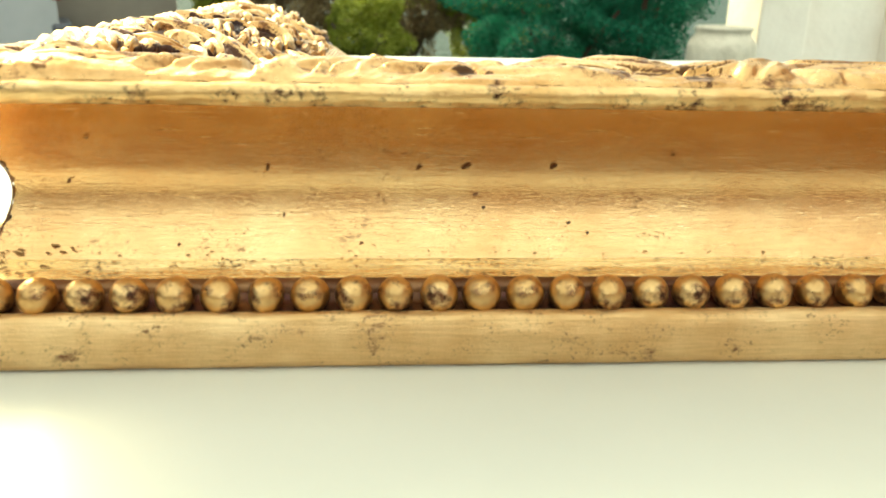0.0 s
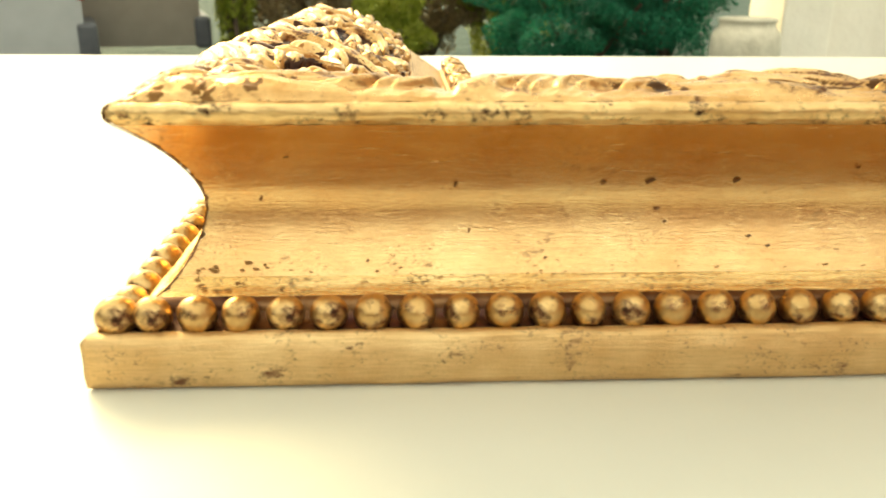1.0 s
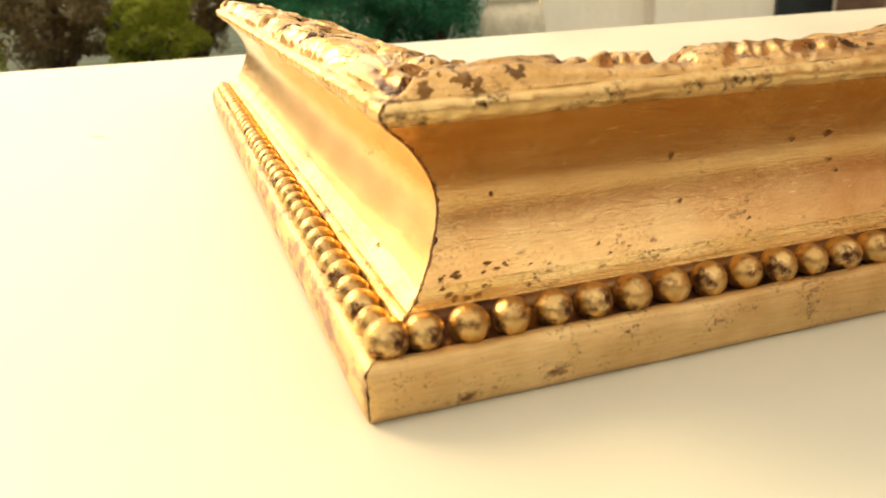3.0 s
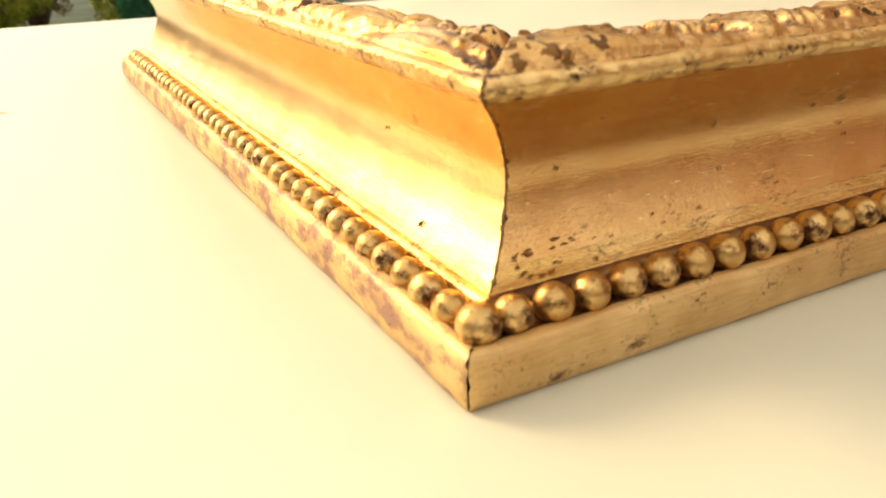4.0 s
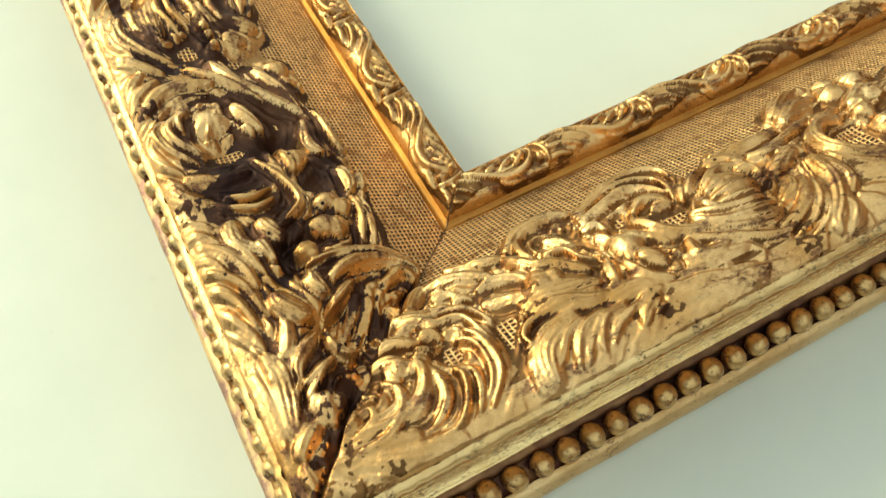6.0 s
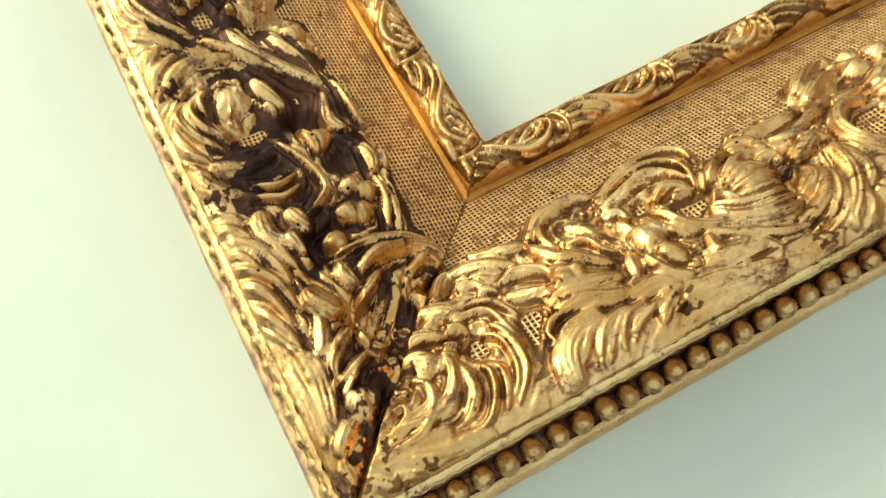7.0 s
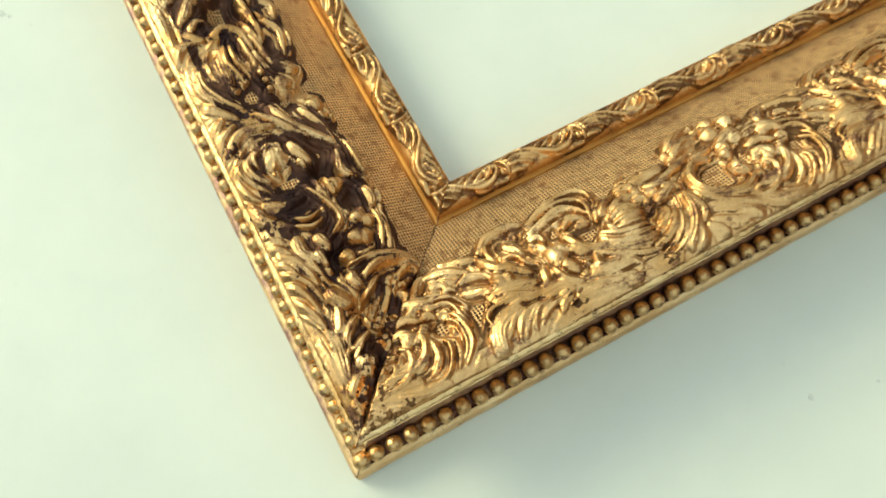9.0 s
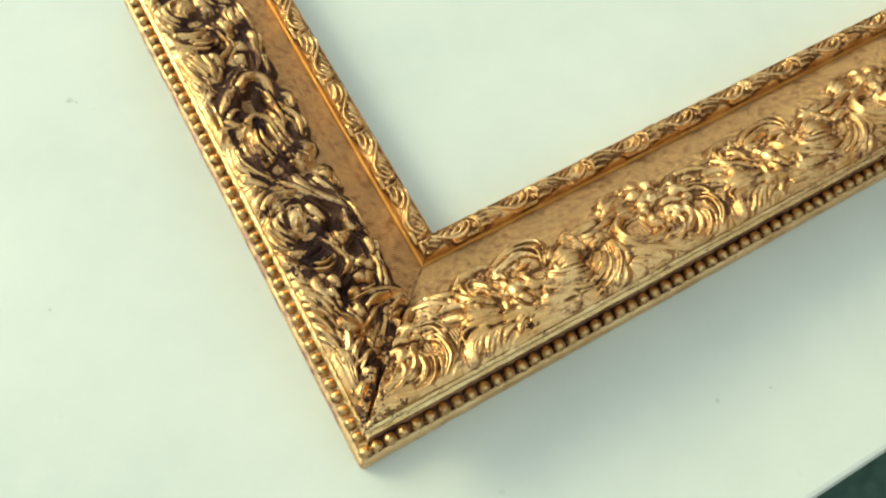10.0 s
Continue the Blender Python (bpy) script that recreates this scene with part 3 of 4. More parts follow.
ridge([(170.0, 42.3), (174.6, 42.2), (180.6, 43.3)], 3.0, 4.5)
# large c scroll
ridge([(177.0, 39.2), (169.0, 39.2), (163.1, 34.6), (162.8, 28.2), (168.7, 23.4), (176.9, 21.2), (182.7, 22.8), (183.0, 25.4)], 4.4, 7.0)
ridge([(181.7, 33.0), (181.3, 29.2), (184.7, 26.0)], 5.0, 6.5)
ridge([(182.8, 23.4), (186.5, 23.5), (186.2, 20.6), (180.2, 18.8)], 2.0, 6.0)
ridge([(190.6, 27.9), (193.5, 24.1), (191.5, 19.6), (186.4, 16.4), (178.9, 16.6)], 3.0, 6.0)
ridge([(162.6, 34.3), (161.7, 26.9), (167.7, 20.8), (176.0, 16.8), (184.4, 15.4)], 5.0, 5.0)
ridge([(200.1, 42.1), (206.2, 39.7), (208.8, 34.9)], 5.0, 5.5)
ridge([(189.8, 32.2), (195.1, 31.1), (199.5, 26.5)], 4.0, 5.5)
ridge([(191.2, 36.1), (197.5, 36.6), (203.1, 33.5)], 4.0, 5.0)
# falling fan
ridge([(145.3, 32.1), (150.7, 33.8), (156.4, 35.0), (156.9, 31.9)], 4.0, 6.0)
ridge([(149.7, 27.5), (145.4, 22.5), (139.6, 19.2), (133.6, 17.8)], 2.0, 5.5)
ridge([(150.7, 26.9), (146.8, 21.7), (141.5, 18.4), (134.3, 16.0)], 2.0, 5.5)
ridge([(151.3, 25.6), (147.3, 19.9), (142.4, 16.4), (136.3, 14.6)], 2.2, 5.5)
ridge([(152.2, 24.4), (148.5, 18.5), (144.5, 14.6), (139.6, 12.8)], 2.0, 5.0)
ridge([(156.5, 30.9), (154.7, 23.4), (151.0, 17.8), (146.3, 13.4), (145.2, 10.1)], 4.6, 6.0)
ridge([(152.9, 17.4), (152.7, 13.3), (148.0, 9.2)], 4.0, 5.0)
ridge([(156.4, 31.4), (157.8, 25.8), (158.5, 20.9), (155.2, 17.0)], 4.0, 5.5)
ridge([(159.9, 22.3), (166.6, 18.9), (174.6, 13.4), (177.3, 8.1)], 6.0, 4.5)
ridge([(158.3, 16.8), (164.3, 14.3), (173.0, 10.8)], 4.0, 4.0)
ridge([(156.3, 16.3), (159.8, 12.6), (161.9, 9.3)], 4.0, 4.0)
ridge([(147.8, 29.8), (145.8, 26.1), (140.6, 23.8)], 4.0, 4.5)
# berries and knobs
CARVING.append(boss(39.0, 29.2, 3, 6))
CARVING.append(boss(77.6, 32.1, 4.6, 6))
CARVING.append(boss(80.9, 31.9, 3, 6))
CARVING.append(boss(101.8, 32.4, 5, 5))
CARVING.append(boss(133.2, 32.9, 8.5, 5.5))
CARVING.append(boss(189.0, 54.6, 3.4, 4.5))
CARVING.append(boss(185.4, 49.0, 4.2, 5.5))
CARVING.append(boss(196.6, 51.7, 4.6, 5))
CARVING.append(boss(191.5, 42.9, 4, 5.5))
CARVING.append(boss(182.1, 36.8, 3, 6.5))
CARVING.append(boss(142.2, 39.3, 3, 6))
CARVING.append(boss(98.1, 21.0, 4, 4))

CELL, S_LOW, S_STEP = 0.0003, 0.008, 0.00025


def blurred(h, sigma):
    k = np.arange(-int(3 * sigma), int(3 * sigma) + 1)
    g = np.exp(-0.5 * (k / sigma) ** 2)
    for axis in (0, 1):
        pad = [(0, 0), (0, 0)]
        pad[axis] = (len(k) // 2, len(k) // 2)
        q = np.pad(h, pad, mode="edge")
        h = sum(w * np.take(q, np.arange(i, i + h.shape[axis]), axis=axis) for i, w in enumerate(g / g.sum()))
    return h


def eased(x, a, b):
    x = np.clip((x - a) / (b - a), 0, 1)
    return x * x * (3 - 2 * x)


def laid(h, du, ds, item, off):
    """Lay one leaf on the map: the highest wins; its direction is noted for the strands between."""
    u, s, z = item
    i, j = np.rint((u + off) / CELL).astype(int), np.rint((s - S_LOW) / S_STEP).astype(int)
    ok = (i >= 0) & (i < h.shape[0]) & (j >= 0) & (j < h.shape[1])
    if not ok.any():
        return
    np.maximum.at(h, (i[ok], j[ok]), z[ok])
    gu, gs = np.gradient(u, axis=0), np.gradient(s, axis=0)
    angle = 2 * np.arctan2(gs, gu)
    np.add.at(du, (i[ok], j[ok]), np.cos(angle)[ok])
    np.add.at(ds, (i[ok], j[ok]), np.sin(angle)[ok])


def relief_map(length, shift, runs, items, extra=(), fat=0.38, hollows=(), fill=0.0, tone=0.0009, groove=0.0009, bare=0.2, specks=()):
    """Heights over a rail: the leaves of every run, and fine strands that follow them in the gaps, softened as if cast."""
    h = np.zeros((int(length / CELL) + 2, int((0.088 - S_LOW) / S_STEP) + 2))
    du, ds = np.zeros_like(h), np.zeros_like(h)
    for off in [shift + r for r in runs]:
        for item in items:
            laid(h, du, ds, item, off)
    for item in extra:
        laid(h, du, ds, item, 0.0)
    mask = (h > 0).astype(float)
    cover = blurred(mask, 7)
    if fill:
        angle = 0.5 * np.arctan2(blurred(ds, 9), blurred(du, 9))
        cu, cs = np.cos(angle), np.sin(angle)
        rough = blurred(np.random.RandomState(11).normal(size=h.shape), 1.6)
        streak = np.zeros_like(h)
        ii, jj = np.meshgrid(np.arange(h.shape[0], dtype=float), np.arange(h.shape[1], dtype=float), indexing="ij")
        for way in (1, -1):
            x, y, gone = ii.copy(), jj.copy(), None
            pu, ps = way * cu, way * cs
            for k in range(16):
                xi, yi = np.clip(np.rint(x), 0, h.shape[0] - 1).astype(int), np.clip(np.rint(y), 0, h.shape[1] - 1).astype(int)
                streak += rough[xi, yi]
                qu, qs = cu[xi, yi], cs[xi, yi]
                same = np.where(qu * pu + qs * ps < 0, -1.0, 1.0)
                pu, ps = same * qu, same * qs
                x, y = x + pu, y + ps * CELL / S_STEP
        streak = np.clip(streak / streak.std(), -1.6, 1.8)
        moat = 1 - 0.6 * eased(blurred(mask, 2.2), 0.02, 0.45) * (1 - mask)
        gap = fill * (0.55 + 0.32 * streak) * eased(cover, 0.8 * bare, 0.18 + 1.2 * bare) * moat
        across = S_LOW + np.arange(h.shape[1]) * S_STEP
        edge = 1 - eased(across, 0.0115, 0.0175)
        gap = np.maximum(gap, edge * (0.0011 + 0.0004 * streak))
        cover = np.maximum(cover, edge)
        h = np.maximum(h, np.maximum(gap, 0))
        h = h * (1 + 0.05 * streak * mask)
    wide = blurred(h, 10)
    top = (1 - 0.6 * fat) * blurred(h, 0.75) + fat * wide
    for u, s, r, deep in hollows:
        ii, jj = np.meshgrid(np.arange(h.shape[0]) * CELL, np.arange(h.shape[1]) * S_STEP + S_LOW, indexing="ij")
        near = np.exp(-(((ii - u) ** 2 + (jj - s) ** 2) / r ** 2) ** 1.5)
        top = top - deep * near * (1 - 0.8 * eased(h, 0.003, 0.005))
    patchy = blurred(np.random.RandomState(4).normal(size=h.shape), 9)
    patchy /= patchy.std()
    # Lows and grooves turn dark: painted shade mixed with the real toning.
    toned_shaded = ((h < tone * (1 + 0.65 * patchy)) | (h - blurred(h, 4.5) < -groove + 0.0004 * patchy)) & (cover > bare) & (np.arange(h.shape[1]) * S_STEP + S_LOW > 0.0145)
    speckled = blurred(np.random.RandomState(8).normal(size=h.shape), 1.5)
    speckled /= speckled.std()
    for u, s, r in specks:
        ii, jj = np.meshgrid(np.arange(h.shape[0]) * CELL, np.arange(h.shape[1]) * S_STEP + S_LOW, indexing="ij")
        toned_shaded |= speckled > 0.2 + 1.3 * (np.hypot(ii - u, jj - s) / r - 1)
    return top, cover < bare, toned_shaded


def relief(name, ob, label, length, mitre, section, n, maps, materials, step=0.0003, weave=0.0, seam=0.0022):
    """A carved strip of the rail's section, raised by the map of heights along its normal."""
    line = soft_line(section, 400)
    run = np.concatenate([[0], np.cumsum(np.linalg.norm(np.diff(line, axis=0), axis=1))])
    line = np.stack([np.interp(np.linspace(0, run[-1], n), run, line[:, k]) for k in (0, 1)], 1)
    d = np.gradient(line, axis=0)
    d /= np.linalg.norm(d, axis=1)[:, None]
    s, z = line[:, 0], line[:, 1]
    a, b = (s + 0.0001, np.full_like(s, length)) if mitre == 0 else (np.zeros_like(s), length - s - 0.0001)
    t = np.linspace(0, 1, int(length / step))[:, None]
    w = a * (1 - t) + b * t
    heights, open_ground, toned_shaded = maps
    fi, fj = np.clip(w / CELL, 0, heights.shape[0] - 1.001), np.broadcast_to(np.clip((s - S_LOW) / S_STEP, 0, heights.shape[1] - 1.001), w.shape)
    i, j = fi.astype(int), fj.astype(int)
    x, y = fi - i, fj - j
    h = (heights[i, j] * (1 - x) + heights[i + 1, j] * x) * (1 - y) + (heights[i, j + 1] * (1 - x) + heights[i + 1, j + 1] * x) * y
    h = h * np.minimum(1, np.minimum(np.arange(n), n - 1 - np.arange(n)) / 3) * (0.45 + 0.55 * eased(s, 0.0080, 0.0118)) * (0.72 + 0.28 * eased(s, 0.016, 0.034))
    joint = np.abs(w - a if mitre == 0 else b - w)
    h = h * np.clip((joint + 0.0004) / seam, 0, 1)
    low = open_ground[i, j]
    if weave:
        h = h + np.where(low, weave * np.maximum(np.sin(w * 5700), np.sin(s * 5700)[None, :]), 0)
    h = h + 0.00008 * blurred(np.random.RandomState(3).normal(size=h.shape), 1.3)
    pts = np.stack([w, s - h * d[:, 1], z + h * d[:, 0]], -1)
    me = grid_mesh(name, pts, materials[0])
    index = np.zeros(h.shape, int)
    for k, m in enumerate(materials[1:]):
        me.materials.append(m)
        index = np.where((low, toned_shaded[i, j])[k], k + 1, index)
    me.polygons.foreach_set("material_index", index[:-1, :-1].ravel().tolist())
    part(name, me, ob, label)


# the side rail's own run, ridge by ridge
SIDE_RUN = []


def side_ridge(points, width, lift):
    SIDE_RUN.append(strand(points, width * 1.25 if width > 1.9 else width, lift))


side_ridge([(90.9, 14.2), (98.8, 17.1), (105.8, 19.5)], 3.4, 5.0)
side_ridge([(91.5, 10.7), (103.1, 13.5), (112.4, 15.8)], 3.4, 5.0)
side_ridge([(106.2, 10.6), (113.9, 13.5), (121.4, 13.8)], 3.4, 5.0)
side_ridge([(90.9, 22.0), (98.7, 23.1), (107.7, 22.3)], 4.0, 5.5)
side_ridge([(113.2, 7.5), (125.3, 9.8), (135.9, 9.7), (147.5, 9.0)], 6.5, 4.5)
side_ridge([(115.4, 17.5), (119.8, 13.9)], 4.0, 5.0)
side_ridge([(117.8, 25.2), (123.5, 21.5), (130.6, 16.0)], 5.0, 5.5)
side_ridge([(134.3, 18.3), (131.1, 21.7), (130.8, 25.5)], 4.0, 6.0)
side_ridge([(134.5, 16.1), (138.4, 19.4), (140.1, 22.5)], 4.0, 6.0)
side_ridge([(139.1, 18.2), (141.0, 12.0), (146.8, 8.6)], 4.0, 5.5)
side_ridge([(115.9, 30.1), (110.6, 37.4), (113.6, 44.1), (124.8, 45.1)], 6.0, 6.5)
side_ridge([(120.8, 41.3), (128.2, 42.4), (137.3, 42.7)], 4.0, 5.5)
side_ridge([(139.3, 24.8), (136.5, 29.9), (139.5, 35.2), (148.5, 37.0)], 4.6, 6.0)
side_ridge([(144.1, 27.3), (153.2, 25.6), (162.7, 28.4)], 2.0, 5.5)
side_ridge([(144.6, 29.2), (152.4, 28.7), (161.5, 31.5)], 2.0, 5.5)
side_ridge([(142.6, 33.9), (151.5, 34.3), (160.5, 36.4)], 2.0, 5.5)
side_ridge([(140.8, 38.6), (149.7, 40.2), (156.8, 41.3)], 2.0, 5.0)
side_ridge([(145.1, 24.7), (154.3, 22.2), (165.0, 23.1)], 8.0, 4.0)
side_ridge([(152.3, 15.2), (160.2, 14.5), (169.4, 18.6), (173.8, 23.7)], 2.2, 5.5)
side_ridge([(154.6, 13.5), (162.6, 13.3), (171.0, 17.9)], 2.0, 5.5)
side_ridge([(156.5, 11.5), (163.9, 12.1), (171.7, 16.1)], 2.0, 5.0)
side_ridge([(96.2, 49.2), (102.0, 49.7), (108.0, 50.2)], 3.0, 5.0)
side_ridge([(82.2, 50.6), (94.7, 47.2)], 4.0, 5.0)
side_ridge([(123.4, 48.2), (125.3, 52.9), (132.1, 52.4)], 4.0, 5.0)
side_ridge([(133.0, 47.0), (140.2, 50.9), (151.1, 49.0)], 3.5, 5.0)
side_ridge([(133.4, 42.9), (140.7, 43.4)], 3.0, 5.0)
side_ridge([(155.1, 42.0), (158.5, 47.3), (160.2, 50.8)], 5.0, 5.0)
side_ridge([(163.8, 39.8), (167.4, 44.9)], 5.0, 5.0)
side_ridge([(175.5, 32.2), (186.3, 36.8), (192.0, 42.6), (197.6, 49.7)], 4.0, 5.5)
side_ridge([(177.0, 26.2), (185.3, 33.2), (193.2, 40.6)], 3.0, 5.0)
side_ridge([(178.4, 43.2), (187.0, 46.2), (196.7, 49.5)], 3.0, 5.0)
side_ridge([(179.6, 18.2), (184.4, 11.6), (190.6, 8.2)], 3.0, 5.0)
side_ridge([(184.1, 20.3), (189.1, 13.6), (195.2, 7.1)], 3.0, 5.0)
side_ridge([(175.9, 15.5), (180.5, 10.4), (187.6, 8.9)], 3.0, 4.5)
side_ridge([(168.4, 10.4), (172.1, 14.5), (177.7, 20.5)], 4.0, 5.0)
side_ridge([(189.1, 12.3), (184.5, 20.2), (185.4, 30.7)], 4.0, 6.0)
side_ridge([(193.3, 21.7), (196.1, 18.2), (200.8, 18.2)], 2.6, 6.0)
side_ridge([(194.6, 18.4), (198.6, 15.1), (204.1, 16.1), (208.2, 20.3)], 2.6, 6.0)
side_ridge([(195.6, 15.6), (199.4, 12.5), (206.1, 14.2), (211.7, 18.6)], 2.6, 5.5)
side_ridge([(196.7, 12.9), (202.5, 9.4), (209.6, 11.1), (214.3, 14.5)], 3.2, 5.5)
side_ridge([(198.8, 9.1), (208.4, 4.5), (217.7, 7.2), (226.4, 14.1)], 5.0, 4.5)
side_ridge([(193.8, 32.2), (199.1, 33.9), (204.5, 36.8)], 4.0, 6.0)
side_ridge([(202.1, 32.4), (205.7, 34.1)], 2.0, 5.0)
side_ridge([(215.7, 13.8), (218.8, 20.7), (217.9, 29.2)], 4.0, 5.0)
side_ridge([(214.3, 8.9), (222.8, 13.1), (228.4, 21.6)], 5.0, 5.0)
side_ridge([(224.9, 20.5), (227.1, 26.2), (225.0, 31.3)], 2.0, 5.5)
side_ridge([(227.9, 20.5), (230.2, 26.2), (228.0, 31.2)], 2.0, 5.5)
side_ridge([(214.2, 30.9), (223.0, 34.9), (231.0, 36.0), (235.9, 31.5), (237.9, 28.4)], 2.4, 6.0)
side_ridge([(210.9, 37.9), (217.4, 38.9), (220.6, 38.8)], 3.0, 5.5)
side_ridge([(196.4, 53.1), (204.8, 53.4), (211.7, 54.3), (213.7, 56.2)], 2.6, 5.5)
side_ridge([(200.5, 48.3), (210.1, 45.9), (213.8, 49.0)], 3.0, 5.0)
side_ridge([(219.1, 50.7), (224.0, 51.1), (228.7, 50.2)], 4.0, 5.5)
side_ridge([(221.5, 55.3), (227.8, 54.4)], 3.0, 5.0)
side_ridge([(230.0, 49.5), (239.2, 47.8), (248.0, 44.7)], 2.0, 5.0)
side_ridge([(236.5, 50.6), (245.5, 48.3)], 2.0, 5.0)
side_ridge([(231.7, 19.5), (239.0, 19.2), (244.8, 24.5)], 5.0, 5.0)
side_ridge([(233.7, 25.8), (242.2, 28.4)], 5.0, 5.5)
side_ridge([(233.1, 5.4), (233.3, 10.8), (237.9, 15.5)], 4.0, 4.5)
SIDE_RUN.append(boss(156.8, 34.8, 1.5, 5.5))
SIDE_RUN.append(boss(160.3, 35.4, 1.5, 5.5))
SIDE_RUN.append(boss(163.9, 35.8, 1.5, 5.5))
SIDE_RUN.append(boss(168.1, 36.0, 1.5, 5.5))
SIDE_RUN.append(boss(177.4, 50.5, 3.2, 4.5))
SIDE_RUN.append(boss(184.0, 50.9, 2.4, 4))
SIDE_RUN.append(boss(198.9, 25.7, 5, 4))
SIDE_RUN.append(boss(215.7, 41.1, 3.6, 6))
SIDE_RUN.append(boss(231.8, 42.2, 3.2, 6))
SIDE_RUN.append(boss(239.4, 38.5, 3.4, 6))
SIDE_RUN.append(boss(229.8, 13.8, 5, 2.5))
# at the corner the side rail ends in a dark hollow shell, a hooked leaf and long outer lobes
CORNER = [
    strand([(255.4, 33.6), (252.8, 38.8), (252.6, 45.6), (255.4, 52.8), (261.3, 55.6)], 5.0, 6.5),
    strand([(249.3, 30.7), (248.7, 40.8), (251.5, 49.8), (255.8, 55.7)], 4.0, 5.5),
    strand([(259.8, 39.4), (265.5, 35.9), (272.4, 31.2)], 3.5, 3.0),
    strand([(261.0, 40.8), (266.2, 38.8), (272.5, 33.8)], 3.0, 3.0),
    strand([(263.9, 30.3), (256.7, 38.9)], 4.0, 5.0),
    strand([(267.0, 27.5), (272.4, 27.5), (275.5, 29.8), (275.3, 33.0)], 4.0, 6.0),
    strand([(271.4, 38.3), (274.0, 39.7)], 4.0, 4.0),
    strand([(267.6, 25.9), (271.8, 20.7), (274.8, 18.8), (278.3, 18.3)], 4.6, 6.0),
    strand([(275.0, 26.9), (278.0, 20.8), (279.5, 18.2)], 3.6, 6.0),
    strand([(278.0, 23.5), (282.6, 18.1)], 3.6, 6.0),
    strand([(287.1, 20.2), (290.4, 21.3)], 3.0, 5.0),
    strand([(288.1, 18.5), (290.8, 14.5), (293.9, 11.7)], 5.0, 5.0),
    strand([(268.7, 14.3), (274.6, 15.3), (284.3, 13.9), (288.9, 13.3)], 6.5, 4.5),
    strand([(262.4, 21.2), (269.3, 18.7), (271.2, 17.0)], 4.5, 5.5),
    strand([(254.9, 21.1), (259.9, 22.6), (264.0, 27.0)], 7.0, 6.0),
    strand([(294.9, 13.1), (298.5, 13.1), (301.0, 12.7)], 5.0, 4.0),
    strand([(235.9, 10.7), (240.4, 15.1), (246.9, 17.9), (252.4, 18.9)], 3.6, 5.0),
    strand([(236.9, 16.8), (241.6, 19.5), (249.4, 21.8)], 3.6, 5.0),
    strand([(238.1, 8.0), (242.0, 12.6), (249.4, 14.5)], 3.6, 4.5),
    strand([(239.6, 23.5), (246.8, 25.0)], 4.5, 6.0),
    strand([(242.1, 7.6), (248.9, 15.6), (259.4, 18.3)], 3.6, 5.0),
    strand([(246.8, 7.2), (253.2, 13.5), (263.0, 15.9)], 3.4, 5.0),
    strand([(251.4, 7.0), (259.9, 12.1), (267.5, 14.9)], 3.4, 4.5),
    strand([(271.6, 10.0), (280.9, 10.2), (290.9, 8.8), (299.7, 9.0)], 5.0, 3.4),
    strand([(231.0, 49.3), (237.0, 48.6), (247.8, 44.9)], 2.0, 5.0),
    strand([(237.3, 51.5), (248.1, 47.8)], 2.0, 5.0),
    strand([(232.9, 50.7), (240.6, 50.0), (247.8, 47.0)], 1.8, 4.5),
    strand([(250.7, 30.9), (255.6, 30.8), (259.1, 32.3)], 5.0, 5.0),
    strand([(259.3, 45.1), (257.2, 51.0), (261.3, 54.0)], 4.0, 5.0),
    strand([(264.2, 45.5), (268.4, 46.2), (272.5, 42.2)], 4.0, 4.0),
    boss(285.4, 21.5, 4.6, 6.5),
    boss(234.2, 45.0, 3, 6),
    boss(240.2, 41.3, 3.4, 6),
    boss(281.8, 28.4, 4, 3),
    boss(245.4, 32.5, 4, 5.5),
]
FRONT_CORNER = [strand([(36.7, 14.1), (26.4, 15.1), (14.1, 13.6)], 5, 4), strand([(28.5, 18.3), (22.3, 17.2), (15.1, 15.7)], 4, 4.5), strand([(19.3, 13.6), (26.4, 12.8), (35.6, 12.4)], 4, 2.6), boss(17, 15.5, 2.4, 5), boss(21, 17.5, 2.0, 5)]
# old dirt in the corner, dark specks in a few hollows
DIRT = [(0.0135, 0.0112, 0.0024), (0.020, 0.0098, 0.002), (0.029, 0.0098, 0.0015), (0.0225, 0.0165, 0.0016), (0.098, 0.0135, 0.0022), (0.137, 0.0125, 0.003), (0.073, 0.030, 0.002), (0.196, 0.044, 0.003)]
SIDE_SPECKS = [(0.303, 0.0105, 0.0028), (0.296, 0.0175, 0.003), (0.286, 0.0265, 0.0045), (0.275, 0.036, 0.0045), (0.19, 0.0125, 0.002), (0.225, 0.0118, 0.002)]
HOLLOWS = [(0.2695, 0.034, 0.0085, 0.006), (0.284, 0.028, 0.006, 0.004), (0.2795, 0.0195, 0.004, 0.003), (0.2665, 0.0475, 0.005, 0.003),
           (0.1275, 0.036, 0.008, 0.005), (0.1465, 0.02, 0.004, 0.003), (0.2105, 0.041, 0.005, 0.004), (0.246, 0.032, 0.006, 0.004), (0.206, 0.025, 0.005, 0.002)]
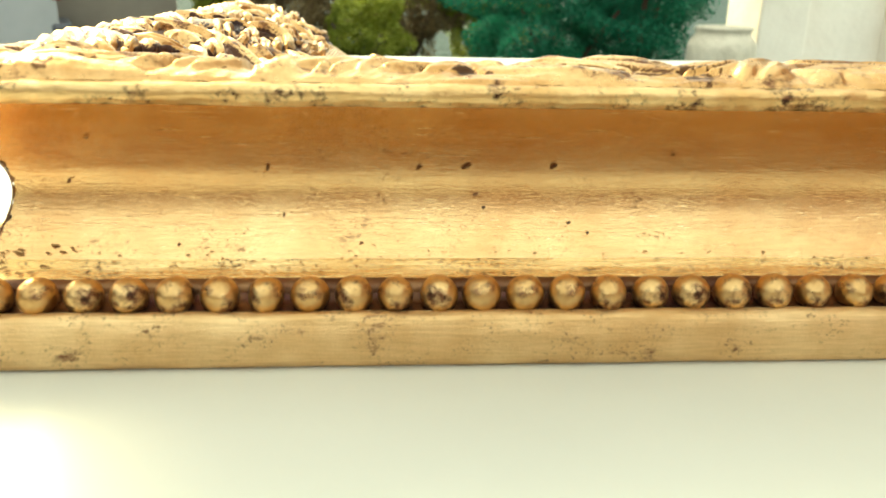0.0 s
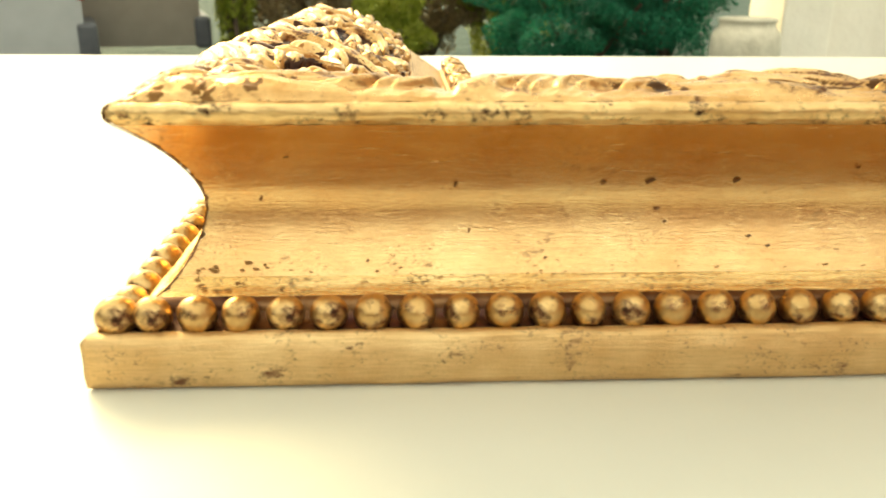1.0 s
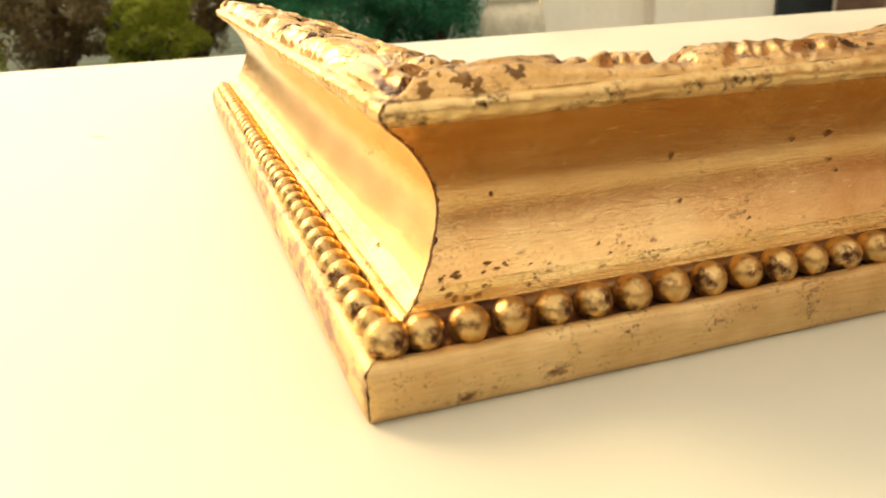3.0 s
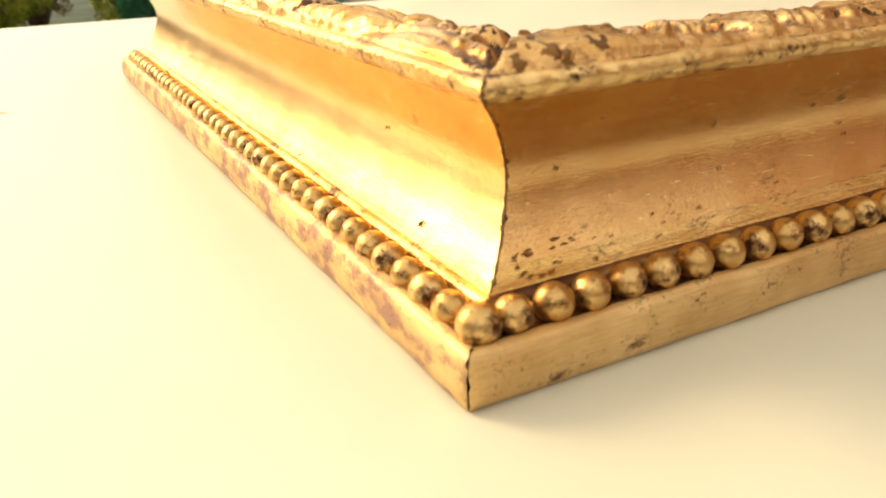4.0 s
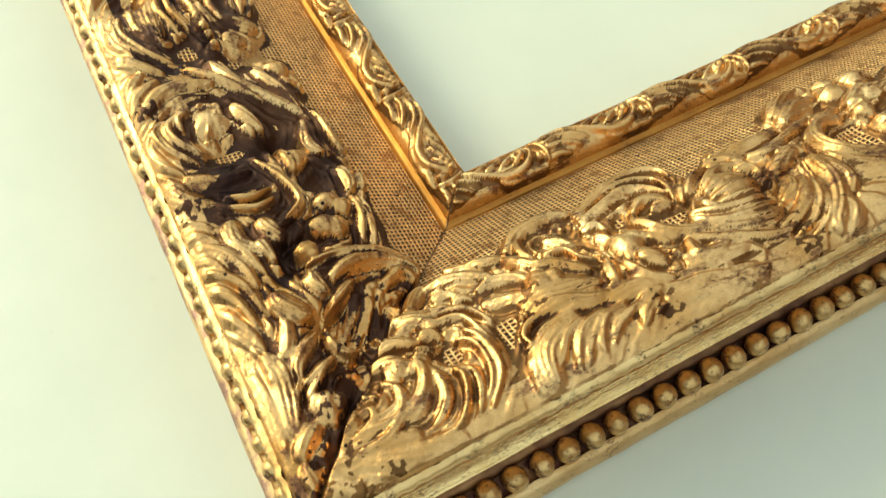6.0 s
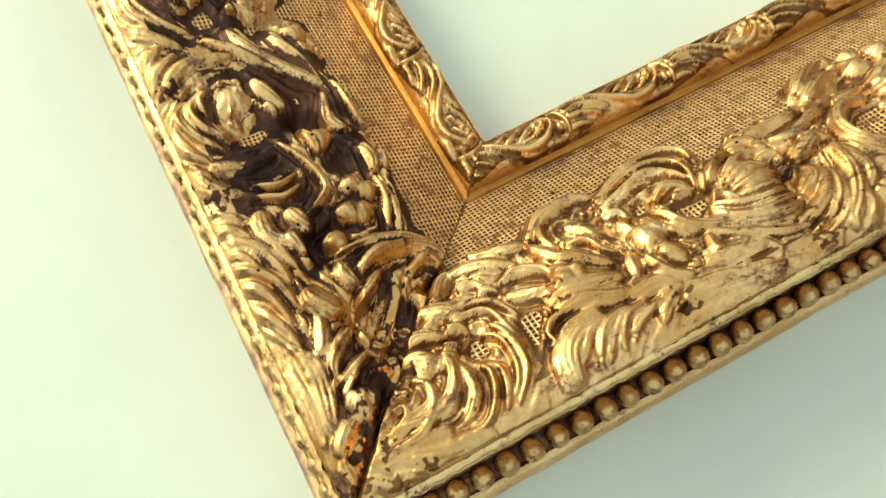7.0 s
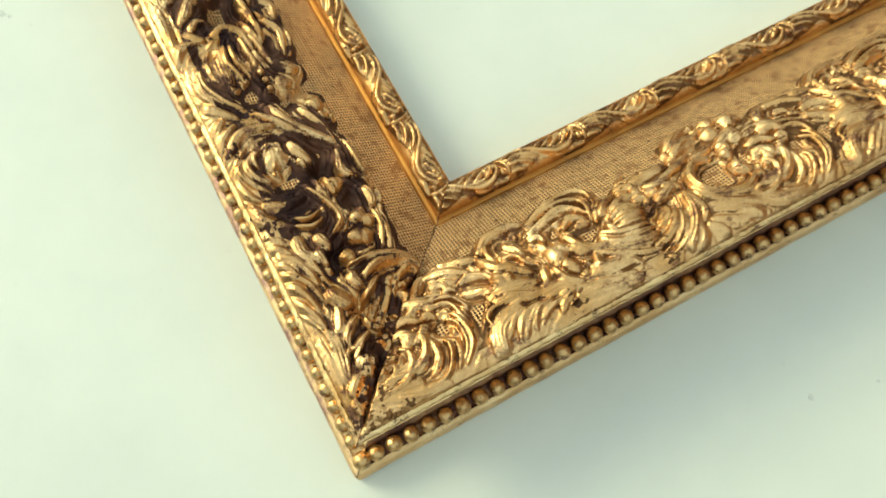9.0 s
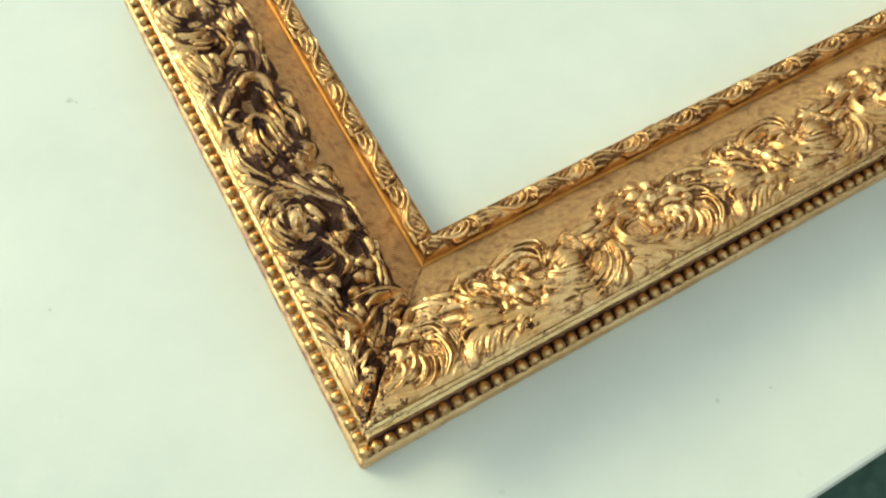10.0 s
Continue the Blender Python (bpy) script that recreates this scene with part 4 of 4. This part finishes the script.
# The side rail is darkened more: its shaded inner slope is put into colour.
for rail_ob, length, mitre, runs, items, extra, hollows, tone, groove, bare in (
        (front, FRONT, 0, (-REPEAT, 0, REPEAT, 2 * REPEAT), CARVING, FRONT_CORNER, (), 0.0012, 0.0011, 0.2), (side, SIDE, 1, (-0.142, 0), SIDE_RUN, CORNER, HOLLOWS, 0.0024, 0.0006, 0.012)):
    maps = relief_map(length, 0.0, runs, items, extra, 0.62, hollows=hollows, fill=0.0034, tone=tone, groove=groove, bare=bare, specks=DIRT if mitre == 0 else SIDE_SPECKS)
    relief("carved_relief", rail_ob, "gilded relief of scrolls, leaves and berries", length, mitre, GROUND, 210, maps, (GOLD_LEAF, LINEN, BROWN_GROOVE_SHADE if mitre == 0 else DARK_GROOVE_SHADE), weave=0.00012)

# small running leaf on the sight edge
SMALL = [strand([(0, 83.6), (5, 85.0), (11, 83.6), (17, 80.2), (23, 77.9), (29.5, 78.4), (33, 81.4), (30.6, 83.6), (28.0, 82.2), (29.4, 80.9)], 1.9, 3.0),
         strand([(1, 81.8), (6, 82.9), (11, 81.4), (15, 79.0)], 1.6, 2.7), strand([(0, 79.8), (4, 80.6), (9, 79.4), (12, 77.6)], 1.6, 2.4), strand([(0, 77.6), (4, 78.0), (8, 77.0)], 1.6, 2.0)]
SMALL += [strand([(14 + 4.2 * k, 82.3 - 0.8 * k), (18 + 4.2 * k, 83.4 - 0.5 * k), (21 + 4.0 * k, 85.2 - 0.4 * k)], 1.5, 2.3) for k in range(4)]
SMALL += [strand([(20 + 4.5 * k, 77.6 - 0.2 * k), (23 + 4.5 * k, 76.6), (27 + 4.5 * k, 76.4)], 1.4, 1.9) for k in range(3)]
SMALL += [strand([(33.5, 84.8), (36, 82.5), (37, 79.5), (36.2, 77.0)], 1.8, 2.9), strand([(35.6, 85.0), (38, 83.0), (39, 80.5)], 1.4, 2.5), boss(34.4, 79.2, 1.3, 3.0), boss(30.4, 82.2, 0.9, 3.0),
          strand([(0, 85.9), (18, 86.1), (37, 85.9)], 1.1, 1.3)]
for rail_ob, length, mitre in ((front, FRONT, 0), (side, SIDE, 1)):
    # Shade between the small leaves is painted into the colour here too.
    maps = relief_map(length, 0.0 if mitre == 0 else 0.012, [0.0365 * k for k in range(-4, 15)], SMALL, (), 0.3, fill=0.0012, tone=0.0007, groove=0.0010)
    relief("sight_moulding", rail_ob, "narrow gilded moulding of running leaves", length, mitre, SIGHT[2:-2], 44, maps, (GOLD_LEAF, GOLD_LEAF, BROWN_GROOVE_SHADE), seam=0.0009)


# ---- surroundings ----
CREAM = plain("cream_render", (0.88, 0.79, 0.7), (0.93, 0.84, 0.75), 4.0, 0.85, relief=0.1)
GLASS = plain("dark_glass", (0.02, 0.025, 0.03), (0.03, 0.035, 0.04), 2.0, 0.08)
BRICK = plain("brown_boards", (0.2, 0.11, 0.08), (0.3, 0.17, 0.12), 8.0, 0.8)
BROWN = plain("dark_brown_reflection_wall", (0.11, 0.07, 0.05), (0.17, 0.108, 0.075), 8.0, 0.8)
WHITE_PAINT = plain("white_car_paint", (0.42, 0.43, 0.45), (0.48, 0.49, 0.51), 3.0, 0.25)
DARK_TRIM = plain("dark_bumper_plastic", (0.07, 0.075, 0.09), (0.11, 0.115, 0.135), 6.0, 0.5)
GREY_PAINT = plain("beige_grey_car_paint", (0.27, 0.24, 0.21), (0.33, 0.29, 0.25), 3.0, 0.3, 0.3)
RUBBER = plain("tyre_rubber", (0.015, 0.015, 0.016), (0.025, 0.025, 0.026), 20.0, 0.8)
DARK_RIM = plain("dark_rim_metal", (0.05, 0.05, 0.05), (0.08, 0.08, 0.08), 20.0, 0.5, 0.6)
RED = plain("red_lamp_glass", (0.4, 0.02, 0.02), (0.5, 0.03, 0.03), 20.0, 0.2)
STONE = plain("pale_stone", (0.6, 0.54, 0.44), (0.72, 0.65, 0.54), 9.0, 0.8, relief=0.3)
BARK = plain("bark", (0.09, 0.06, 0.04), (0.16, 0.11, 0.08), 30.0, 0.9, relief=0.6)


def foliage(name, dark, light):
    m, nt, p = shader(name)
    geo = nt.nodes.new("ShaderNodeNewGeometry")
    nt.links.new(ramp(nt, geo.outputs["Random Per Island"], [(0.0, dark), (1.0, light)]), p.inputs["Base Color"])
    p.inputs["Roughness"].default_value = 0.6
    through_leaf = nt.nodes.new("ShaderNodeBsdfTranslucent")
    nt.links.new(p.inputs["Base Color"].links[0].from_socket, through_leaf.inputs[0])
    both = nt.nodes.new("ShaderNodeMixShader")
    both.inputs[0].default_value = 0.5
    nt.links.new(p.outputs[0], both.inputs[1])
    nt.links.new(through_leaf.outputs[0], both.inputs[2])
    nt.links.new(both.outputs[0], nt.nodes["Material Output"].inputs[0])
    return m


YELLOW_LEAVES = foliage("yellow_green_leaves", (0.2, 0.26, 0.03), (0.45, 0.46, 0.09))
BROWN_LEAVES = foliage("brown_green_leaves", (0.15, 0.1, 0.055), (0.32, 0.24, 0.12))
DARK_LEAVES = foliage("dark_green_leaves", (0.01, 0.115, 0.065), (0.025, 0.27, 0.15))


def bush(name, label, x, y, wide, high, leaves, material, seed, size=0.036):
    r = np.random.RandomState(seed)
    ob = tagged(new(name), label, "bush")
    ob.location = (x, y, -0.73)
    bm = bmesh.new()
    for k in range(5):
        a = k * 1.256 + seed
        top = Vector((0.3 * wide * math.cos(a), 0.3 * wide * math.sin(a), high * 0.6))
        m = Matrix.Translation(top / 2) @ top.to_track_quat("Z", "Y").to_matrix().to_4x4()
        bmesh.ops.create_cone(bm, segments=7, radius1=0.035, radius2=0.012, depth=top.length, matrix=m)
    part("trunk", bm_mesh("trunk", bm, BARK, True), ob)
    n = leaves
    d = r.normal(size=(n, 3))
    d /= np.linalg.norm(d, axis=1)[:, None]
    lump = np.array([noise.noise(Vector(q) * 2.2 + Vector((seed, 0, 0))) for q in d])
    c = d * ((0.72 + 0.5 * lump) * r.uniform(0.55, 1.0, n) ** 0.4)[:, None] * (wide / 2, wide / 2, high * 0.52) + (0, 0, high * 0.52)
    c[:, 2] = np.maximum(c[:, 2], 0.02)
    a, b = r.normal(size=(2, n, 3))
    a /= np.linalg.norm(a, axis=1)[:, None]
    b = np.cross(a, b)
    b /= np.linalg.norm(b, axis=1)[:, None]
    k = size * r.uniform(0.6, 1.3, (n, 1))
    v = np.stack([c - a * k, c + b * k * 0.5, c + a * k, c - b * k * 0.5], 1).reshape(-1, 3)
    me = bpy.data.meshes.new("crown")
    me.from_pydata(v.tolist(), [], np.arange(4 * n).reshape(-1, 4).tolist())
    me.materials.append(material)
    part("crown", me, ob)


def polar(bearing, d):
    return d * math.sin(radians(bearing)), d * math.cos(radians(bearing))


bush("shrub", "thin yellow-green shrub beyond the table", *polar(-10.9, 6.42), 0.42, 1.3, 9000, YELLOW_LEAVES, 1, 0.016)
bush("shrub", "brown-green shrub between the others", *polar(-6.4, 6.69), 1.15, 1.2, 26000, BROWN_LEAVES, 6, 0.016)
bush("shrub", "low yellow-green shrub beyond the table", *polar(-0.6, 6.25), 0.85, 0.75, 18000, YELLOW_LEAVES, 2, 0.015)
bush("shrub", "brown-green shrub behind the yellow one", *polar(2.2, 7.04), 1.2, 1.1, 20000, BROWN_LEAVES, 8, 0.016)
bush("shrub", "tall yellow-green shrub behind the dark bush", *polar(7.6, 7.13), 1.5, 1.5, 30000, YELLOW_LEAVES, 3, 0.017)
bush("bush", "dense dark green bush beyond the table", *polar(13.2, 6.25), 1.95, 1.0, 52000, DARK_LEAVES, 4, 0.014)
bush("bush", "dense dark green bush beside the house", *polar(18.6, 6.34), 1.35, 1.9, 48000, DARK_LEAVES, 7, 0.014)


def van(name, label, x, y, length, paint, yaw):
    """A van seen from its side: body with arches, sill, glazed upper side, wheels, lamps."""
    ob = tagged(new(name), label, "van")
    ob.matrix_basis = pose(x, y, -0.73, 0, 0, yaw) @ Matrix.Translation((-length, 0.9, 0))
    bm = bmesh.new()
    prof = [(0, 0.24), (0, 0.95), (0.12, 1.15), (0.95, 1.3), (1.55, 1.92), (length - 0.15, 1.98), (length, 1.75), (length, 0.24)]
    for wx in (length - 1.35, 0.85):
        arc = [(wx + 0.38 * math.cos(a), 0.24 + 0.42 * math.sin(a)) for a in np.linspace(0, math.pi, 11)]
        prof += arc
    rings = [[bm.verts.new((px, side_y, pz)) for px, pz in prof] for side_y in (-0.9, 0.9)]
    bm.faces.new(rings[0])
    bm.faces.new(rings[1][::-1])
    for i in range(len(prof)):
        j = (i + 1) % len(prof)
        bm.faces.new((rings[0][j], rings[0][i], rings[1][i], rings[1][j]))
    part("body", bm_mesh("body", bm, paint), ob)
    for wx in (0.85, length - 1.35):
        for wy in (-0.8, 0.8):
            bm = bmesh.new()
            bmesh.ops.create_cone(bm, cap_ends=True, segments=28, radius1=0.32, radius2=0.32, depth=0.2, matrix=pose(wx, wy, 0.32, 90))
            wheel = part("tyre", bm_mesh("tyre", bm, RUBBER), ob, "black tyre")
            bm = bmesh.new()
            bmesh.ops.create_cone(bm, cap_ends=True, segments=20, radius1=0.2, radius2=0.17, depth=0.22, matrix=pose(wx, wy, 0.32, 90))
            part("rim", bm_mesh("rim", bm, DARK_RIM), wheel, "dark grey metal rim")
    for wy in (-0.905, 0.905):
        for x0, x1 in ((1.25, 2.1), (2.2, 3.2)):
            bm = bmesh.new()
            box(bm, x0, wy - 0.01, 1.25, x1, wy + 0.01, 1.75, 0.008)
            part("side_window", bm_mesh("side_window", bm, GLASS), ob, "dark side window")
    bm = bmesh.new()
    box(bm, length - 0.05, -0.92, 0.22, length + 0.08, 0.92, 0.46, 0.03)
    part("bumper", bm_mesh("bumper", bm, DARK_TRIM), ob, "dark grey plastic bumper")
    bm = bmesh.new()
    box(bm, 1.3, -0.93, 0.2, length - 1.8, -0.88, 0.36, 0.02)
    part("sill", bm_mesh("sill", bm, DARK_TRIM), ob, "dark grey plastic sill")
    for wy in (-0.82, 0.82):
        bm = bmesh.new()
        box(bm, length - 0.04, wy - 0.09, 0.6, length + 0.03, wy + 0.09, 1.2, 0.02)
        part("tail_lamp", bm_mesh("tail_lamp", bm, RED), ob, "red tail lamp")


van("parked_van", "white van parked beyond the shrubs", *polar(-20.6, 5.81), 4.6, WHITE_PAINT, 21)
van("parked_van", "beige-grey van parked beyond the shrubs", *polar(-13.3, 6.51), 4.4, GREY_PAINT, 16)

# cream house at the far right
house = tagged(new("house"), "cream rendered house with pilasters and dark windows", "house")
house.location = (0.05, -0.5, -0.73)
for name, x0, y0, x1, y1, high, material in (
        ("wall", 3.1, 6.75, 6.2, 7.6, 5.5, CREAM), ("pilaster", 2.95, 6.6, 3.35, 6.9, 5.5, CREAM), ("pilaster", 4.05, 6.62, 4.4, 6.9, 5.5, CREAM),
        ("wall", 6.2, 6.2, 9.5, 7.6, 5.5, BRICK)):
    bm = bmesh.new()
    box(bm, x0, y0, 0, x1, y1, high, 0.02)
    part(name, bm_mesh(name, bm, material), house, "brown boarded wall" if material is BRICK else "")
bm = bmesh.new()
box(bm, 5.45, 6.7, 0.1, 6.1, 6.76, 2.1, 0.01)
part("window", bm_mesh("window", bm, GLASS), house, "dark glazed window")
planter = tagged(new("planter"), "round pale stone planter beside the house", "planter")
planter.scale = (0.75, 0.75, 0.95)
planter.location = (*polar(24.2, 5.81), -0.73)
prof = soft_line([(0.0, 0.0), (0.16, 0.0), (0.2, 0.08), (0.3, 0.25), (0.3, 0.42), (0.24, 0.5), (0.26, 0.54), (0.2, 0.55), (0.0, 0.5)], 30)
a = np.linspace(0, 2 * math.pi, 29)[:-1]
part("bowl", grid_mesh("bowl", np.stack([prof[:, :1] * np.cos(a), prof[:, :1] * np.sin(a), np.repeat(prof[:, 1:], 28, 1)], -1), STONE, closed=True, flip=True), planter)

# unseen brown walls behind the camera and beside the table, added to darken reflections
for name, label, x0, y0, x1, y1, high, material in (("reflection_wall_south", "unseen low dark brown wall added to darken reflections from behind the table", -6.5, -3.4, 3.3, -3.2, 1.3, BROWN), ("reflection_wall_west", "unseen dark brown wall added to darken reflections in the side cove", -4.4, -3.4, -4.2, 1.2, 2.6, BROWN), ("reflection_wall_east", "unseen brown wall added to darken reflections from the right", 3.3, -3.4, 3.5, 2.5, 3.0, BRICK)):
    bm = bmesh.new()
    box(bm, x0, y0, -0.73, x1, y1, high, 0.01)
    tagged(new(name, bm_mesh(name, bm, material)), label, "wall", kind="structure")
